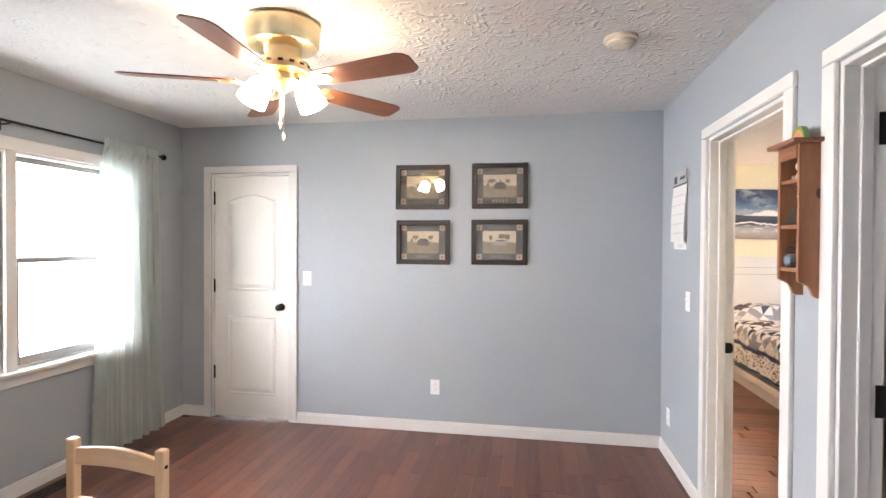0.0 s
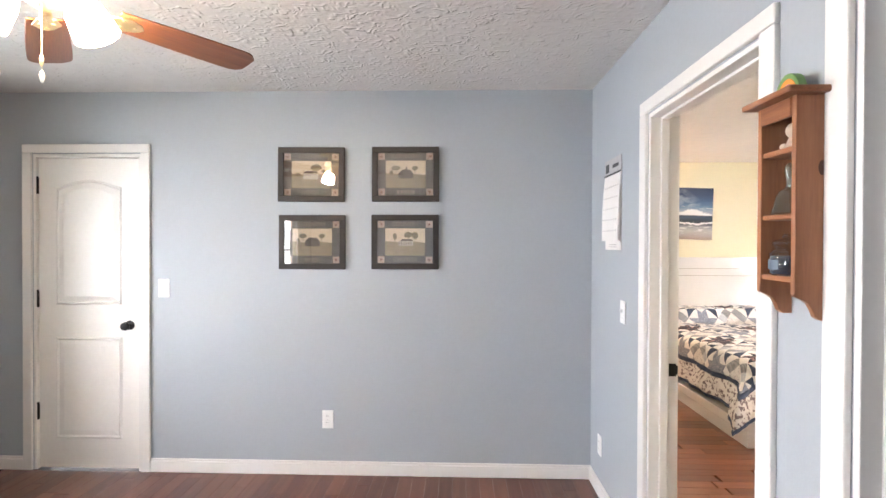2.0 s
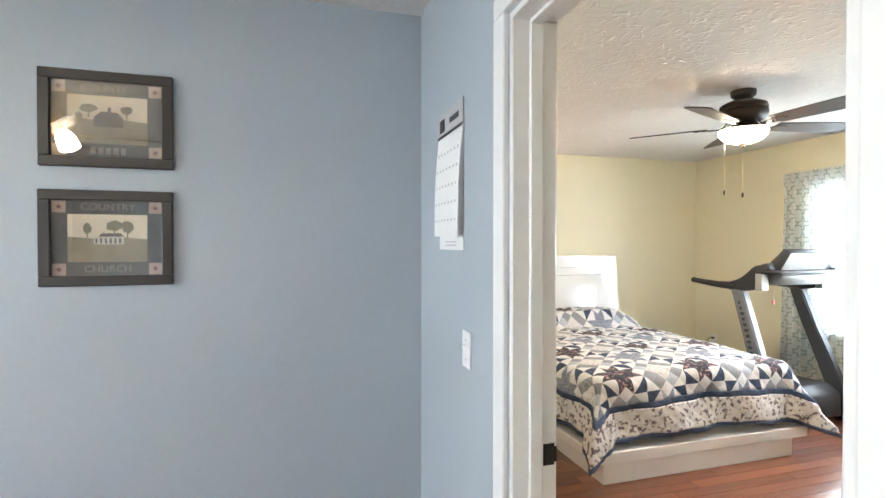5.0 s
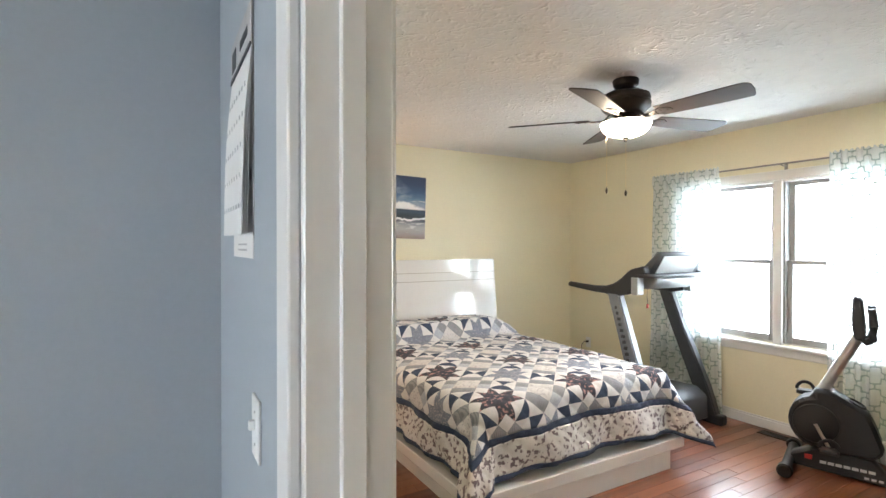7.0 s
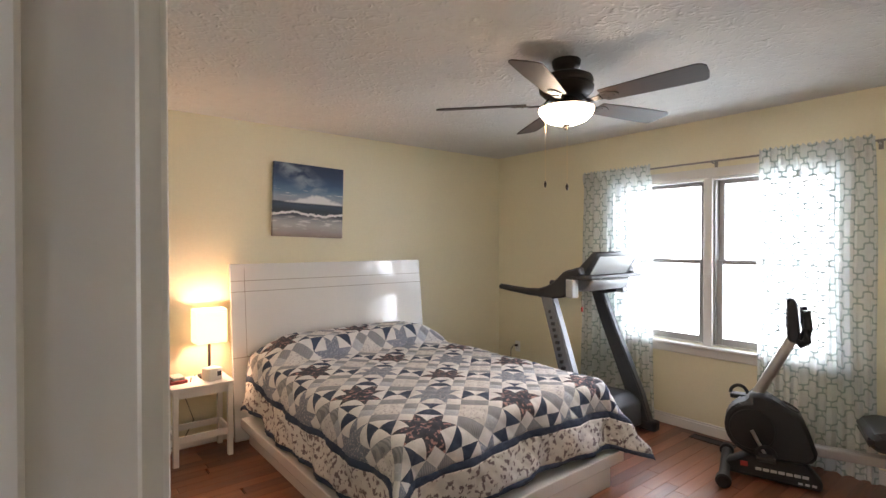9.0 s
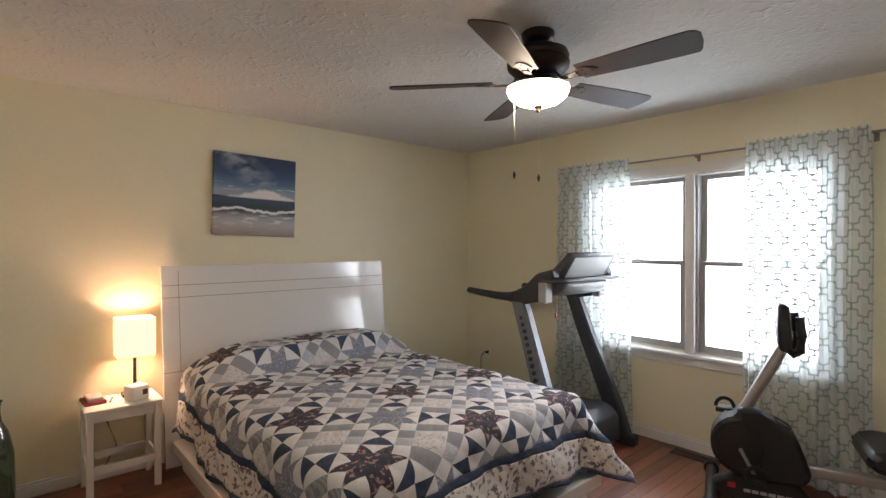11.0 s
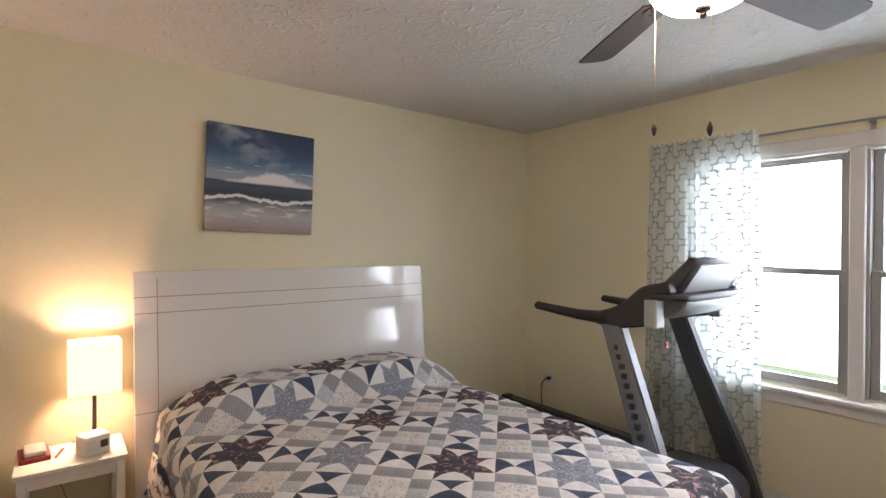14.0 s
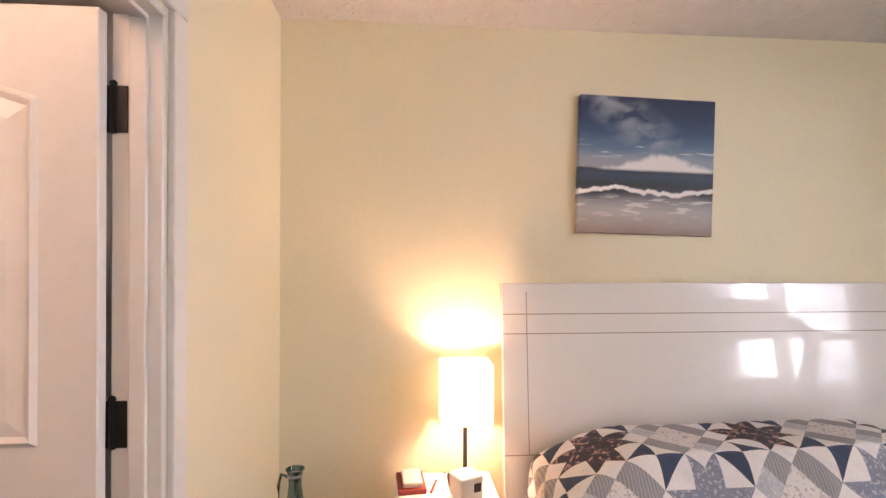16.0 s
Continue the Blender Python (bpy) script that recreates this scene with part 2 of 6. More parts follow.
def lathe(bm, profile, seg=24, at=(0, 0, 0), m=None):
    """Turns a profile of (radius, height) round the z axis through at."""
    rings = []
    for r, z in profile:
        rings.append([bm.verts.new((at[0] + r * math.cos(2 * math.pi * k / seg), at[1] + r * math.sin(2 * math.pi * k / seg), at[2] + z)) for k in range(seg)])
    for a, b in zip(rings, rings[1:]):
        for k in range(seg):
            bm.faces.new((a[k], a[(k + 1) % seg], b[(k + 1) % seg], b[k]))
    for ring, flip in ((rings[0], True), (rings[-1], False)):
        if (ring[0].co - ring[seg // 2].co).length > 1e-4:
            bm.faces.new(ring[::-1] if flip else ring)
    if m is not None:
        bmesh.ops.transform(bm, matrix=m, verts=[v for ring in rings for v in ring])
    bmesh.ops.recalc_face_normals(bm, faces=bm.faces)
    return bm


def tube(bm, pts, r, seg=10, flat=1.0):
    """A round (or flattened) bar along points."""
    pts = [Vector(p) for p in pts]
    rings = []
    up = Vector((0, 0, 1))
    for k, p in enumerate(pts):
        d = (pts[min(k + 1, len(pts) - 1)] - pts[max(k - 1, 0)]).normalized()
        side = d.cross(up)
        side = side.normalized() if side.length > 1e-3 else Vector((1, 0, 0))
        top = side.cross(d)
        rr = r[k] if isinstance(r, (list, tuple)) else r
        rings.append([bm.verts.new(p + side * rr * math.cos(2 * math.pi * j / seg) + top * rr * flat * math.sin(2 * math.pi * j / seg)) for j in range(seg)])
    for a, b in zip(rings, rings[1:]):
        for j in range(seg):
            bm.faces.new((a[j], a[(j + 1) % seg], b[(j + 1) % seg], b[j]))
    bm.faces.new(rings[0][::-1])
    bm.faces.new(rings[-1])
    bmesh.ops.recalc_face_normals(bm, faces=bm.faces)
    return bm


def prism(bm, outline, thick, m=None, bevel=0.0):
    """An outline of (x, y), made thick from z = 0 up, then moved by m."""
    low = [bm.verts.new((x, y, 0)) for x, y in outline]
    high = [bm.verts.new((x, y, thick)) for x, y in outline]
    n = len(low)
    bm.faces.new(low[::-1])
    bm.faces.new(high)
    for k in range(n):
        bm.faces.new((low[k], low[(k + 1) % n], high[(k + 1) % n], high[k]))
    bmesh.ops.recalc_face_normals(bm, faces=bm.faces)
    if bevel:
        edges = list({e for v in low + high for e in v.link_edges})
        made = bmesh.ops.bevel(bm, geom=edges, offset=bevel, segments=1, affect="EDGES")
        verts = list({v for f in made["faces"] for v in f.verts} | {v for v in low + high if v.is_valid})
    else:
        verts = low + high
    if m is not None:
        bmesh.ops.transform(bm, matrix=m, verts=[v for v in verts if v.is_valid])
    return bm


def place_of(ob):
    m = ob.matrix_basis.copy()
    while ob.parent:
        ob = ob.parent
        m = ob.matrix_basis @ m
    return m


def mesh_of(name, bm, mats, smooth):
    me = bpy.data.meshes.new(name)
    bm.to_mesh(me)
    bm.free()
    for one in mats if isinstance(mats, (list, tuple)) else [mats]:
        me.materials.append(one)
    if smooth:
        me.polygons.foreach_set("use_smooth", [True] * len(me.polygons))
        me.set_sharp_from_angle(angle=radians(38))
    return me


def part(name, bm, mats, parent, label="", smooth=False):
    """One mesh, given in its parent's own coordinates, as a part of it."""
    ob = new(name, mesh_of(name, bm, mats, smooth))
    ob.parent = parent
    if label:
        ob["label"] = label
    return ob


def thing(name, m, label, category, group="", kind=""):
    ob = new(name)
    ob.empty_display_size = 0.1
    ob.matrix_basis = m
    return tagged(ob, label, category, group, kind)


def solid(name, bm, mats, label, category, kind="", group="", smooth=False):
    """One mesh in world coordinates; its origin goes to the middle of its base."""
    lo = Vector([min(v.co[k] for v in bm.verts) for k in range(3)])
    hi = Vector([max(v.co[k] for v in bm.verts) for k in range(3)])
    base = Vector(((lo.x + hi.x) / 2, (lo.y + hi.y) / 2, lo.z))
    bmesh.ops.translate(bm, verts=bm.verts, vec=-base)
    ob = new(name, mesh_of(name, bm, mats, smooth))
    ob.location = base
    return tagged(ob, label, category, group, kind)


# ---- structure ----
def wall(name, mat, label, along, a0, a1, c0, c1, openings=(), top=CEIL):
    """A wall that runs along x or y from a0 to a1, from c0 to c1 thick, with openings (from, to, sill, head)."""
    bm = bmesh.new()

    def piece(p, q, z0, z1):
        if q - p > 1e-4 and z1 - z0 > 1e-4:
            box(bm, *((p, q, c0, c1) if along == "x" else (c0, c1, p, q)), z0, z1)

    at = a0
    for p, q, sill, head in sorted(openings):
        piece(at, p, 0, top)
        piece(p, q, 0, sill)
        piece(p, q, head, top)
        at = q
    piece(at, a1, 0, top)
    return solid(name, bm, mat, label, "wall", "structure")


D1, D2, D3, D4 = (-2.389, -1.678), (2.293, 3.110), (1.188, 1.970), (5.02, 5.80)
HEAD, HEAD4 = 2.045, 1.990
WIN1B = (-2.07, -0.47, 0.73, 1.99)
WIN1, WIN2 = (1.80, 3.40, 0.73, 1.99), (3.74, 5.34, 0.69, 1.985)

wall("wall_living_north", BLUE, "blue-grey painted plaster wall behind four framed prints", "x", WEST - 0.12, EAST, NORTH, NORTH + 0.12, [(*D1, 0, HEAD)])
wall("wall_living_west", BLUE, "blue-grey painted wall round a double window", "y", SOUTH - 0.12, NORTH, WEST - 0.12, WEST, [WIN1, WIN1B])
wall("wall_living_south", BLUE, "blue-grey painted wall closing the living room", "x", WEST, EAST, SOUTH - 0.12, SOUTH)
wall("wall_living_east", BLUE, "blue-grey painted partition wall with two white-cased doorways", "y", SOUTH - 0.12, NORTH + 0.12, EAST, EAST + 0.06, [(*D2, 0, HEAD), (*D3, 0, HEAD)])
wall("wall_bedroom_west", YELLOW, "pale yellow painted bedroom wall with a doorway", "y", BS - 0.12, NORTH + 0.12, EAST + 0.06, BW, [(*D2, 0, HEAD)])
wall("wall_bedroom_closet", YELLOW, "pale yellow painted bedroom wall with the closet doorway", "y", NORTH + 0.12, BN + 0.12, BWN - 0.10, BWN, [(*D4, 0, HEAD4)])
wall("wall_bedroom_north", YELLOW, "pale yellow painted wall behind the bed", "x", BWN, BE + 0.12, BN, BN + 0.12)
wall("wall_bedroom_east", YELLOW, "pale yellow painted wall round a double window", "y", BS - 0.12, BN, BE, BE + 0.12, [WIN2])
wall("wall_bedroom_south", YELLOW, "pale yellow painted wall closing the bedroom", "x", BW, BE, BS - 0.12, BS)
wall("wall_closet_west", BLUE, "painted wall closing the dim closet", "y", NORTH + 0.12, BN + 0.12, -0.42, -0.30)
wall("wall_closet_north", BLUE, "painted back wall of the dim closet", "x", -0.30, BWN - 0.10, BN, BN + 0.12)
wall("wall_closet_south", BLUE, "painted front wall of the dim closet", "x", EAST + 0.06, BWN - 0.10, NORTH + 0.12, NORTH + 0.14)
wall("wall_hall_south", BLUE, "painted wall closing the small hall", "x", BW, 2.72, 0.80, 0.92)
wall("wall_hall_east", BLUE, "painted end wall of the small hall", "y", 0.92, BS - 0.12, 2.60, 2.72)
wall("wall_hall_west", BLUE, "painted hall side of the partition", "y", 0.80, BS - 0.12, EAST + 0.06, BW, [(*D3, 0, HEAD)])

solid("ceiling_living", boxed(WEST - 0.12, EAST + 0.06, SOUTH - 0.12, NORTH + 0.12, CEIL, CEIL + 0.08), CEILING, "white stomp-textured plaster ceiling", "ceiling", "structure")
solid("ceiling_bedroom", boxed(BWN - 0.06, BE + 0.12, NORTH + 0.12, BN + 0.12, CEIL, CEIL + 0.08), CEILING, "white stomp-textured bedroom ceiling", "ceiling", "structure")
solid("ceiling_bedroom_front", boxed(EAST + 0.06, BE + 0.12, BS - 0.12, NORTH + 0.12, CEIL, CEIL + 0.08), CEILING, "white stomp-textured bedroom ceiling by the doorway", "ceiling", "structure")
solid("ceiling_closet", boxed(-0.42, BWN - 0.06, NORTH + 0.12, BN + 0.12, CEIL, CEIL + 0.08), CEILING, "plain closet ceiling", "ceiling", "structure")
solid("ceiling_hall", boxed(EAST + 0.06, 2.72, 0.80, BS - 0.12, CEIL, CEIL + 0.08), CEILING, "plain hall ceiling", "ceiling", "structure")

floor_living = solid("floor_living", boxed(WEST - 0.12, EAST, SOUTH - 0.12, NORTH + 0.12, -0.10, -0.012), DARK, "red-brown hardwood plank floor with a satin finish", "floor", "structure")
floor_bed = solid("floor_bedroom", boxed(EAST, BE + 0.12, 0.80, BN + 0.12, -0.10, -0.012), DARK, "glossy red oak plank floor of the bedroom", "floor", "structure")
solid("floor_closet", boxed(-0.42, BWN - 0.115, NORTH + 0.12, BN + 0.12, -0.10, 0.001), FLOOR_LIVING, "dark closet floor", "floor", "structure")

# outside: ground to the horizon, and the bright overcast distance
solid("ground", boxed(-400, 400, -400, 400, -0.62, -0.60), GRASS, "green lawn round the house", "ground", "structure")
solid("backdrop", boxed(-9.02, -9.0, -48, 24, -0.60, 9.0), OUTSIDE, "bright hazy daylight beyond the living room window", "backdrop", "structure")
solid("backdrop", boxed(12.0, 12.02, -14, 22, -0.60, 9.0), OUTSIDE, "bright hazy daylight beyond the bedroom window", "backdrop", "structure")


def baseboard(label, along, a0, a1, face, inward):
    bm = bmesh.new()
    for thick, z0, z1 in ((0.014, 0, 0.072), (0.009, 0.072, 0.088)):
        c = sorted((face, face + inward * thick))
        box(bm, *((a0, a1, *c) if along == "x" else (*c, a0, a1)), z0, z1, 0.003)
    return solid("baseboard", bm, WHITE, label, "baseboard", "structure")


CAS = 0.062
baseboard("white painted baseboard", "x", WEST, D1[0] - CAS, NORTH, -1)
baseboard("white painted baseboard", "x", D1[1] + CAS, EAST, NORTH, -1)
baseboard("white painted baseboard under the window", "y", SOUTH, NORTH - 0.014, WEST, 1)
baseboard("white painted baseboard beside the doorway", "y", D2[1] + 0.072, NORTH - 0.014, EAST, -1)
baseboard("white painted baseboard between two doorways", "y", D3[1] + 0.072, D2[0] - 0.072, EAST, -1)
baseboard("white painted baseboard", "y", SOUTH, D3[0] - 0.072, EAST, -1)
baseboard("white painted baseboard behind the bed", "x", BWN, BE, BN, -1)
baseboard("white painted baseboard below the bedroom window", "y", BS, BN - 0.014, BE, -1)
baseboard("white painted baseboard", "y", D4[1] + 0.072, BN - 0.014, BWN, 1)
baseboard("white painted baseboard", "y", D2[1] + 0.072, NORTH + 0.12, BW, 1)


def casing(name, label, along, a0, a1, face, inward, width, head=HEAD):
    """Moulded trim round a door opening on one face of a wall."""
    root = thing(name, pose(0, 0, 0), label, "door trim", kind="structure")

    def strip(nm, p, q, z0, z1):
        bm = bmesh.new()
        c = sorted((face, face + inward * 0.018))
        box(bm, *((p, q, *c) if along == "x" else (*c, p, q)), z0, z1, 0.004, 2)
        part(nm, bm, WHITE, root)

    strip("side_casing", a0 - width, a0 - 0.004, 0, head + 0.004)
    strip("side_casing", a1 + 0.004, a1 + width, 0, head + 0.004)
    strip("head_casing", a0 - width, a1 + width, head + 0.006, head + 0.060)
    return root


def jamb(name, label, along, a0, a1, c0, c1, stop, head=HEAD):
    """Lining boards of an opening through a wall from c0 to c1, with a stop strip at stop."""
    root = thing(name, pose(0, 0, 0), label, "door frame", kind="structure")

    def board(nm, p, q, d0, d1, z0, z1):
        part(nm, boxed(*((p, q, d0, d1) if along == "x" else (d0, d1, p, q)), z0, z1, bevel=0.002), WHITE, root)

    board("side_jamb", a0, a0 + 0.018, c0 - 0.002, c1 + 0.002, 0, head - 0.018)
    board("side_jamb", a1 - 0.018, a1, c0 - 0.002, c1 + 0.002, 0, head - 0.018)
    board("head_jamb", a0, a1, c0 - 0.002, c1 + 0.002, head - 0.0178, head)
    for p, q in ((a0 + 0.0182, a0 + 0.029), (a1 - 0.029, a1 - 0.0182)):
        board("door_stop", p, q, stop, stop + 0.035, 0, head - 0.029)
    board("door_stop", a0 + 0.0182, a1 - 0.0182, stop, stop + 0.035, head - 0.0288, head - 0.018)
    return root


casing("trim_door_1", "white moulded casing round the closed panel door", "x", *D1, NORTH, -1, CAS)
jamb("door_frame_1", "white painted frame of the closed door", "x", *D1, NORTH, NORTH + 0.12, NORTH + 0.052)
casing("trim_door_2", "white moulded casing of the bedroom doorway", "y", *D2, EAST, -1, 0.072)
casing("trim_door_2", "white moulded casing on the bedroom side of the doorway", "y", *D2, BW, 1, 0.072)
jamb("door_frame_2", "white painted frame of the open bedroom doorway", "y", *D2, EAST, BW, EAST + 0.043)
casing("trim_door_3", "white moulded casing of the second doorway", "y", *D3, EAST, -1, 0.072)
jamb("door_frame_3", "white painted frame of the second doorway with black hinges", "y", *D3, EAST, BW, EAST + 0.043)
casing("trim_door_4", "white moulded casing of the closet doorway", "y", *D4, BWN, 1, 0.072, HEAD4)
jamb("door_frame_4", "white painted frame of the closet doorway", "y", *D4, BWN - 0.10, BWN, BWN - 0.062, HEAD4)


def rounded_top(w, h, rise, n=10):
    """A panel outline of width w and height h with a gently arched top."""
    pts = [(0, 0), (w, 0)]
    for k in range(n + 1):
        u = 1 - k / n
        pts.append((u * w, h - rise + rise * math.sin(math.pi * u) ** 1.0))
    return pts


def panel_door(name, m, width, label, knob_side=1, top=2.018):
    """A moulded two-panel door; its own x runs along its width, y through its thickness (face at y = 0), z up."""
    root = thing(name, m, label, "door", kind="structure")
    slab = part("slab", boxed(0, width, 0.004, 0.034, 0.008, top, bevel=0.002), DOOR, root)
    st = 0.115
    for side in (0, 1):
        # stiles, rails and raised panels stand proud of the slab
        for nm, z0, z1, arch in (("lower_panel", 0.20, 0.86, 0.0), ("upper_panel", 1.07, top - 0.138, 0.05)):
            w, h = width - 2 * st, z1 - z0
            outline = rounded_top(w, h, arch) if arch else [(0, 0), (w, 0), (w, h), (0, h)]
            bm = bmesh.new()
            rim = 0.022
            cx, cy = w / 2, h / 2
            outer = [(x + st, y + z0) for x, y in outline]
            inner = [(st + cx + (x - cx) * (1 - 2 * rim / w), z0 + cy + (y - cy) * (1 - 2 * rim / h)) for x, y in outline]
            field = [(st + cx + (x - cx) * (1 - 5 * rim / w), z0 + cy + (y - cy) * (1 - 5 * rim / h)) for x, y in outline]
            heights = (0.0005, 0.0085, 0.0015, 0.0080)
            rings = []
            mid = [((a[0] + b[0]) / 2, (a[1] + b[1]) / 2) for a, b in zip(outer, inner)]
            for pts, hh in ((outer, heights[0]), (mid, heights[1]), (inner, heights[2]), (field, heights[3])):
                yy = 0.004 - hh if side == 0 else 0.034 + hh
                rings.append([bm.verts.new((x, yy, z)) for x, z in pts])
            n = len(outer)
            for a, b in zip(rings, rings[1:]):
                for k in range(n):
                    bm.faces.new((a[k], a[(k + 1) % n], b[(k + 1) % n], b[k]))
            bm.faces.new(rings[-1])
            bmesh.ops.recalc_face_normals(bm, faces=bm.faces)
            part(nm, bm, DOOR, slab, "raised panel with a moulded edge")
    if knob_side is not None:
        kx = width - 0.065 if knob_side else 0.065
        bm = bmesh.new()
        for sgn, y0 in ((-1, 0.004), (1, 0.034)):
            lathe(bm, [(0.0305, 0), (0.0305, 0.004), (0.026, 0.008), (0.011, 0.012), (0.011, 0.032), (0.022, 0.038), (0.0275, 0.050), (0.024, 0.062), (0.010, 0.067), (0.0001, 0.068)], 20, m=pose(kx, y0, 0.94, 90 * -sgn, 0, 0) if sgn > 0 else pose(kx, y0, 0.94, 90, 0, 0))
        part("knob", bm, BLACK, root, "round oil-rubbed black door knob", smooth=True)
    return root


def hinge(parent, m, leaf=0.034):
    """A black butt hinge: knuckle, and two leaves with round corners."""
    bm = bmesh.new()
    tube(bm, [(0, 0, -0.052), (0, 0, 0.052)], 0.007, 8)
    lathe(bm, [(0.0085, 0.052), (0.0085, 0.056), (0.004, 0.061)], 8)
    box(bm, 0.002, leaf, -0.0015, 0.0015, -0.05, 0.05, 0.0012)
    box(bm, -leaf, -0.002, -0.0015, 0.0015, -0.05, 0.05, 0.0012)
    bmesh.ops.transform(bm, matrix=m, verts=bm.verts)
    part("hinge", bm, BLACK, parent, "black butt hinge")


door_1 = panel_door("door_1", pose(D1[0] + 0.021, NORTH + 0.012, 0), D1[1] - D1[0] - 0.042, "closed white two-panel door with an arched top panel")
for z in (1.84, 1.105, 0.375):
    hinge(door_1, pose(-0.002, -0.004, z), 0.012)
# the closet door stands open into the closet, hinged on the frame
door_4 = panel_door("door_4", pose(BWN - 0.108, D4[1] - 0.020, 0, 0, 0, 180), 0.74, "white two-panel closet door, standing open", 1, 1.968)
for z in (1.768, 1.100, 0.425):
    hinge(door_4, pose(-0.010, 0.000, z, 0, 0, 0), 0.030)
door_3 = panel_door("door_3", pose(BW + 0.012, D3[1] - 0.028 - 0.034, 0), 0.76, "white two-panel door standing open into the hall", knob_side=1)
for z in (1.83, 1.0, 0.20):
    hinge(door_3, pose(-0.004, 0.034, z), 0.036)


def strike_plate(m):
    bm = bmesh.new()
    box(bm, -0.002, 0.0, -0.016, 0.016, -0.028, 0.028, 0.0008)
    box(bm, -0.004, -0.0018, -0.022, -0.012, -0.02, 0.02, 0.0008)
    bmesh.ops.transform(bm, matrix=m, verts=bm.verts)
    return solid("strike_plate", bm, BLACK, "black latch plate set in the white door frame", "hardware")


strike_plate(pose(BW - 0.018, D2[1] - 0.0185, 0.925, 0, 0, 90))


# windows: own x along the wall, y outwards through it, z up
def double_window(name, m, width, sill, head, label):
    root = thing(name, m, label, "window", kind="structure")
    half = width / 2
    c = 0.075
    part("head_casing", boxed(-half - c, half + c, -0.018, 0, head, head + c, bevel=0.004), WHITE, root)
    for s in (-1, 1):
        a, b = sorted((s * half, s * (half + c)))
        part("side_casing", boxed(a, b, -0.018, 0, sill, head - 0.0005, bevel=0.004), WHITE, root)
    part("stool", boxed(-half - c - 0.025, half + c + 0.025, -0.052, 0.045, sill - 0.026, sill - 0.0005, bevel=0.007, seg=2), WHITE, root, "white window stool")
    part("apron", boxed(-half - c, half + c, -0.016, 0, sill - 0.09, sill - 0.0265, bevel=0.004), WHITE, root)
    part("mullion", boxed(-0.032, 0.032, -0.012, 0.085, sill, head, bevel=0.003), WHITE, root, "white centre mullion")
    part("head_liner", boxed(-half, half, 0.0, 0.118, head - 0.014, head - 0.0003), WHITE, root)
    part("sill_liner", boxed(-half, half, 0.046, 0.118, sill + 0.0003, sill + 0.012), WHITE, root)
    for s in (-1, 1):
        a, b = sorted((s * 0.033, s * (half - 0.001)))
        z0, z1, mid = sill + 0.013, head - 0.015, (sill + head) / 2
        part("side_liner", boxed(a, a + 0.014, 0.012, 0.116, z0, z1), SASH, root)
        part("side_liner", boxed(b - 0.014, b, 0.012, 0.116, z0, z1), SASH, root)
        for nm, p, q, y0 in (("lower_sash", z0, mid + 0.016, 0.040), ("upper_sash", mid - 0.014, z1, 0.074)):
            bm = bmesh.new()
            f = 0.040
            x0, x1 = a + 0.0145, b - 0.0145
            rail = 0.032
            box(bm, x0, x0 + f, y0, y0 + 0.03, p, q, 0.003)
            box(bm, x1 - f, x1, y0, y0 + 0.03, p, q, 0.003)
            box(bm, x0 + f, x1 - f, y0, y0 + 0.03, p, p + (0.05 if nm == "lower_sash" else rail), 0.003)
            box(bm, x0 + f, x1 - f, y0, y0 + 0.03, q - rail, q, 0.003)
            sash = part(nm, bm, SASH, root, "grey vinyl sash")
            glass = part("pane", boxed(x0 + f, x1 - f, y0 + 0.013, y0 + 0.017, p + 0.03, q - 0.03), PANE, sash, "clear pane")
            glass.visible_shadow = False
        bm = boxed((a + b) / 2 - 0.03, (a + b) / 2 + 0.03, 0.046, 0.066, mid + 0.016, mid + 0.026, bevel=0.004)
        part("sash_lock", bm, SASH, root, "small sash lock")
    return root


double_window("window_1", pose(WEST, 2.60, 0, 0, 0, 90), 1.60, WIN1[2], WIN1[3], "white-cased double window with grey sashes")
double_window("window_3", pose(WEST, -1.27, 0, 0, 0, 90), 1.60, WIN1[2], WIN1[3], "white-cased double window farther along the living room wall")
double_window("window_2", pose(BE, 4.54, 0, 0, 0, -90), 1.60, WIN2[2], WIN2[3], "white-cased double window with grey sashes in the bedroom")


# ---- more materials ----
FAN_WOOD = wood("red_brown_fan_blade", (0.10, 0.030, 0.014), (0.26, 0.095, 0.042), 0.4, along=0, scale=9, spread=0.2)
FAN_DARK = wood("dark_walnut_fan_blade", (0.022, 0.012, 0.009), (0.052, 0.031, 0.024), 0.6, along=0, scale=9, spread=0.2)
PINE = wood("honey_pine", (0.165, 0.058, 0.026), (0.36, 0.150, 0.066), 0.42, along=2, scale=9, spread=0.25)
PINE_SHELF = wood("honey_pine_shelf", (0.165, 0.058, 0.026), (0.36, 0.150, 0.066), 0.42, along=1, scale=9, spread=0.25)
CHAIR_WOOD = wood("pale_pine", (0.52, 0.33, 0.18), (0.68, 0.47, 0.29), 0.45, along=2, scale=9, spread=0.2)
CHAIR_RAIL = wood("pale_pine_rail", (0.52, 0.33, 0.18), (0.68, 0.47, 0.29), 0.45, along=0, scale=9, spread=0.2)
LACQUER = material("white_gloss_lacquer", (0.76, 0.75, 0.745), 0.22, vary=0.015, coat=1.0)
GROOVE = material("groove_shadow_line", (0.32, 0.28, 0.25), 0.5)
NIGHT = material("white_painted_wood", (0.80, 0.78, 0.75), 0.45, vary=0.03, bump=0.04)
FROST_ON = emitter("lit_frosted_glass", (1.0, 0.83, 0.56), 66.0)
BOWL_ON = emitter("lit_alabaster_bowl", (1.0, 0.77, 0.53), 102.0)
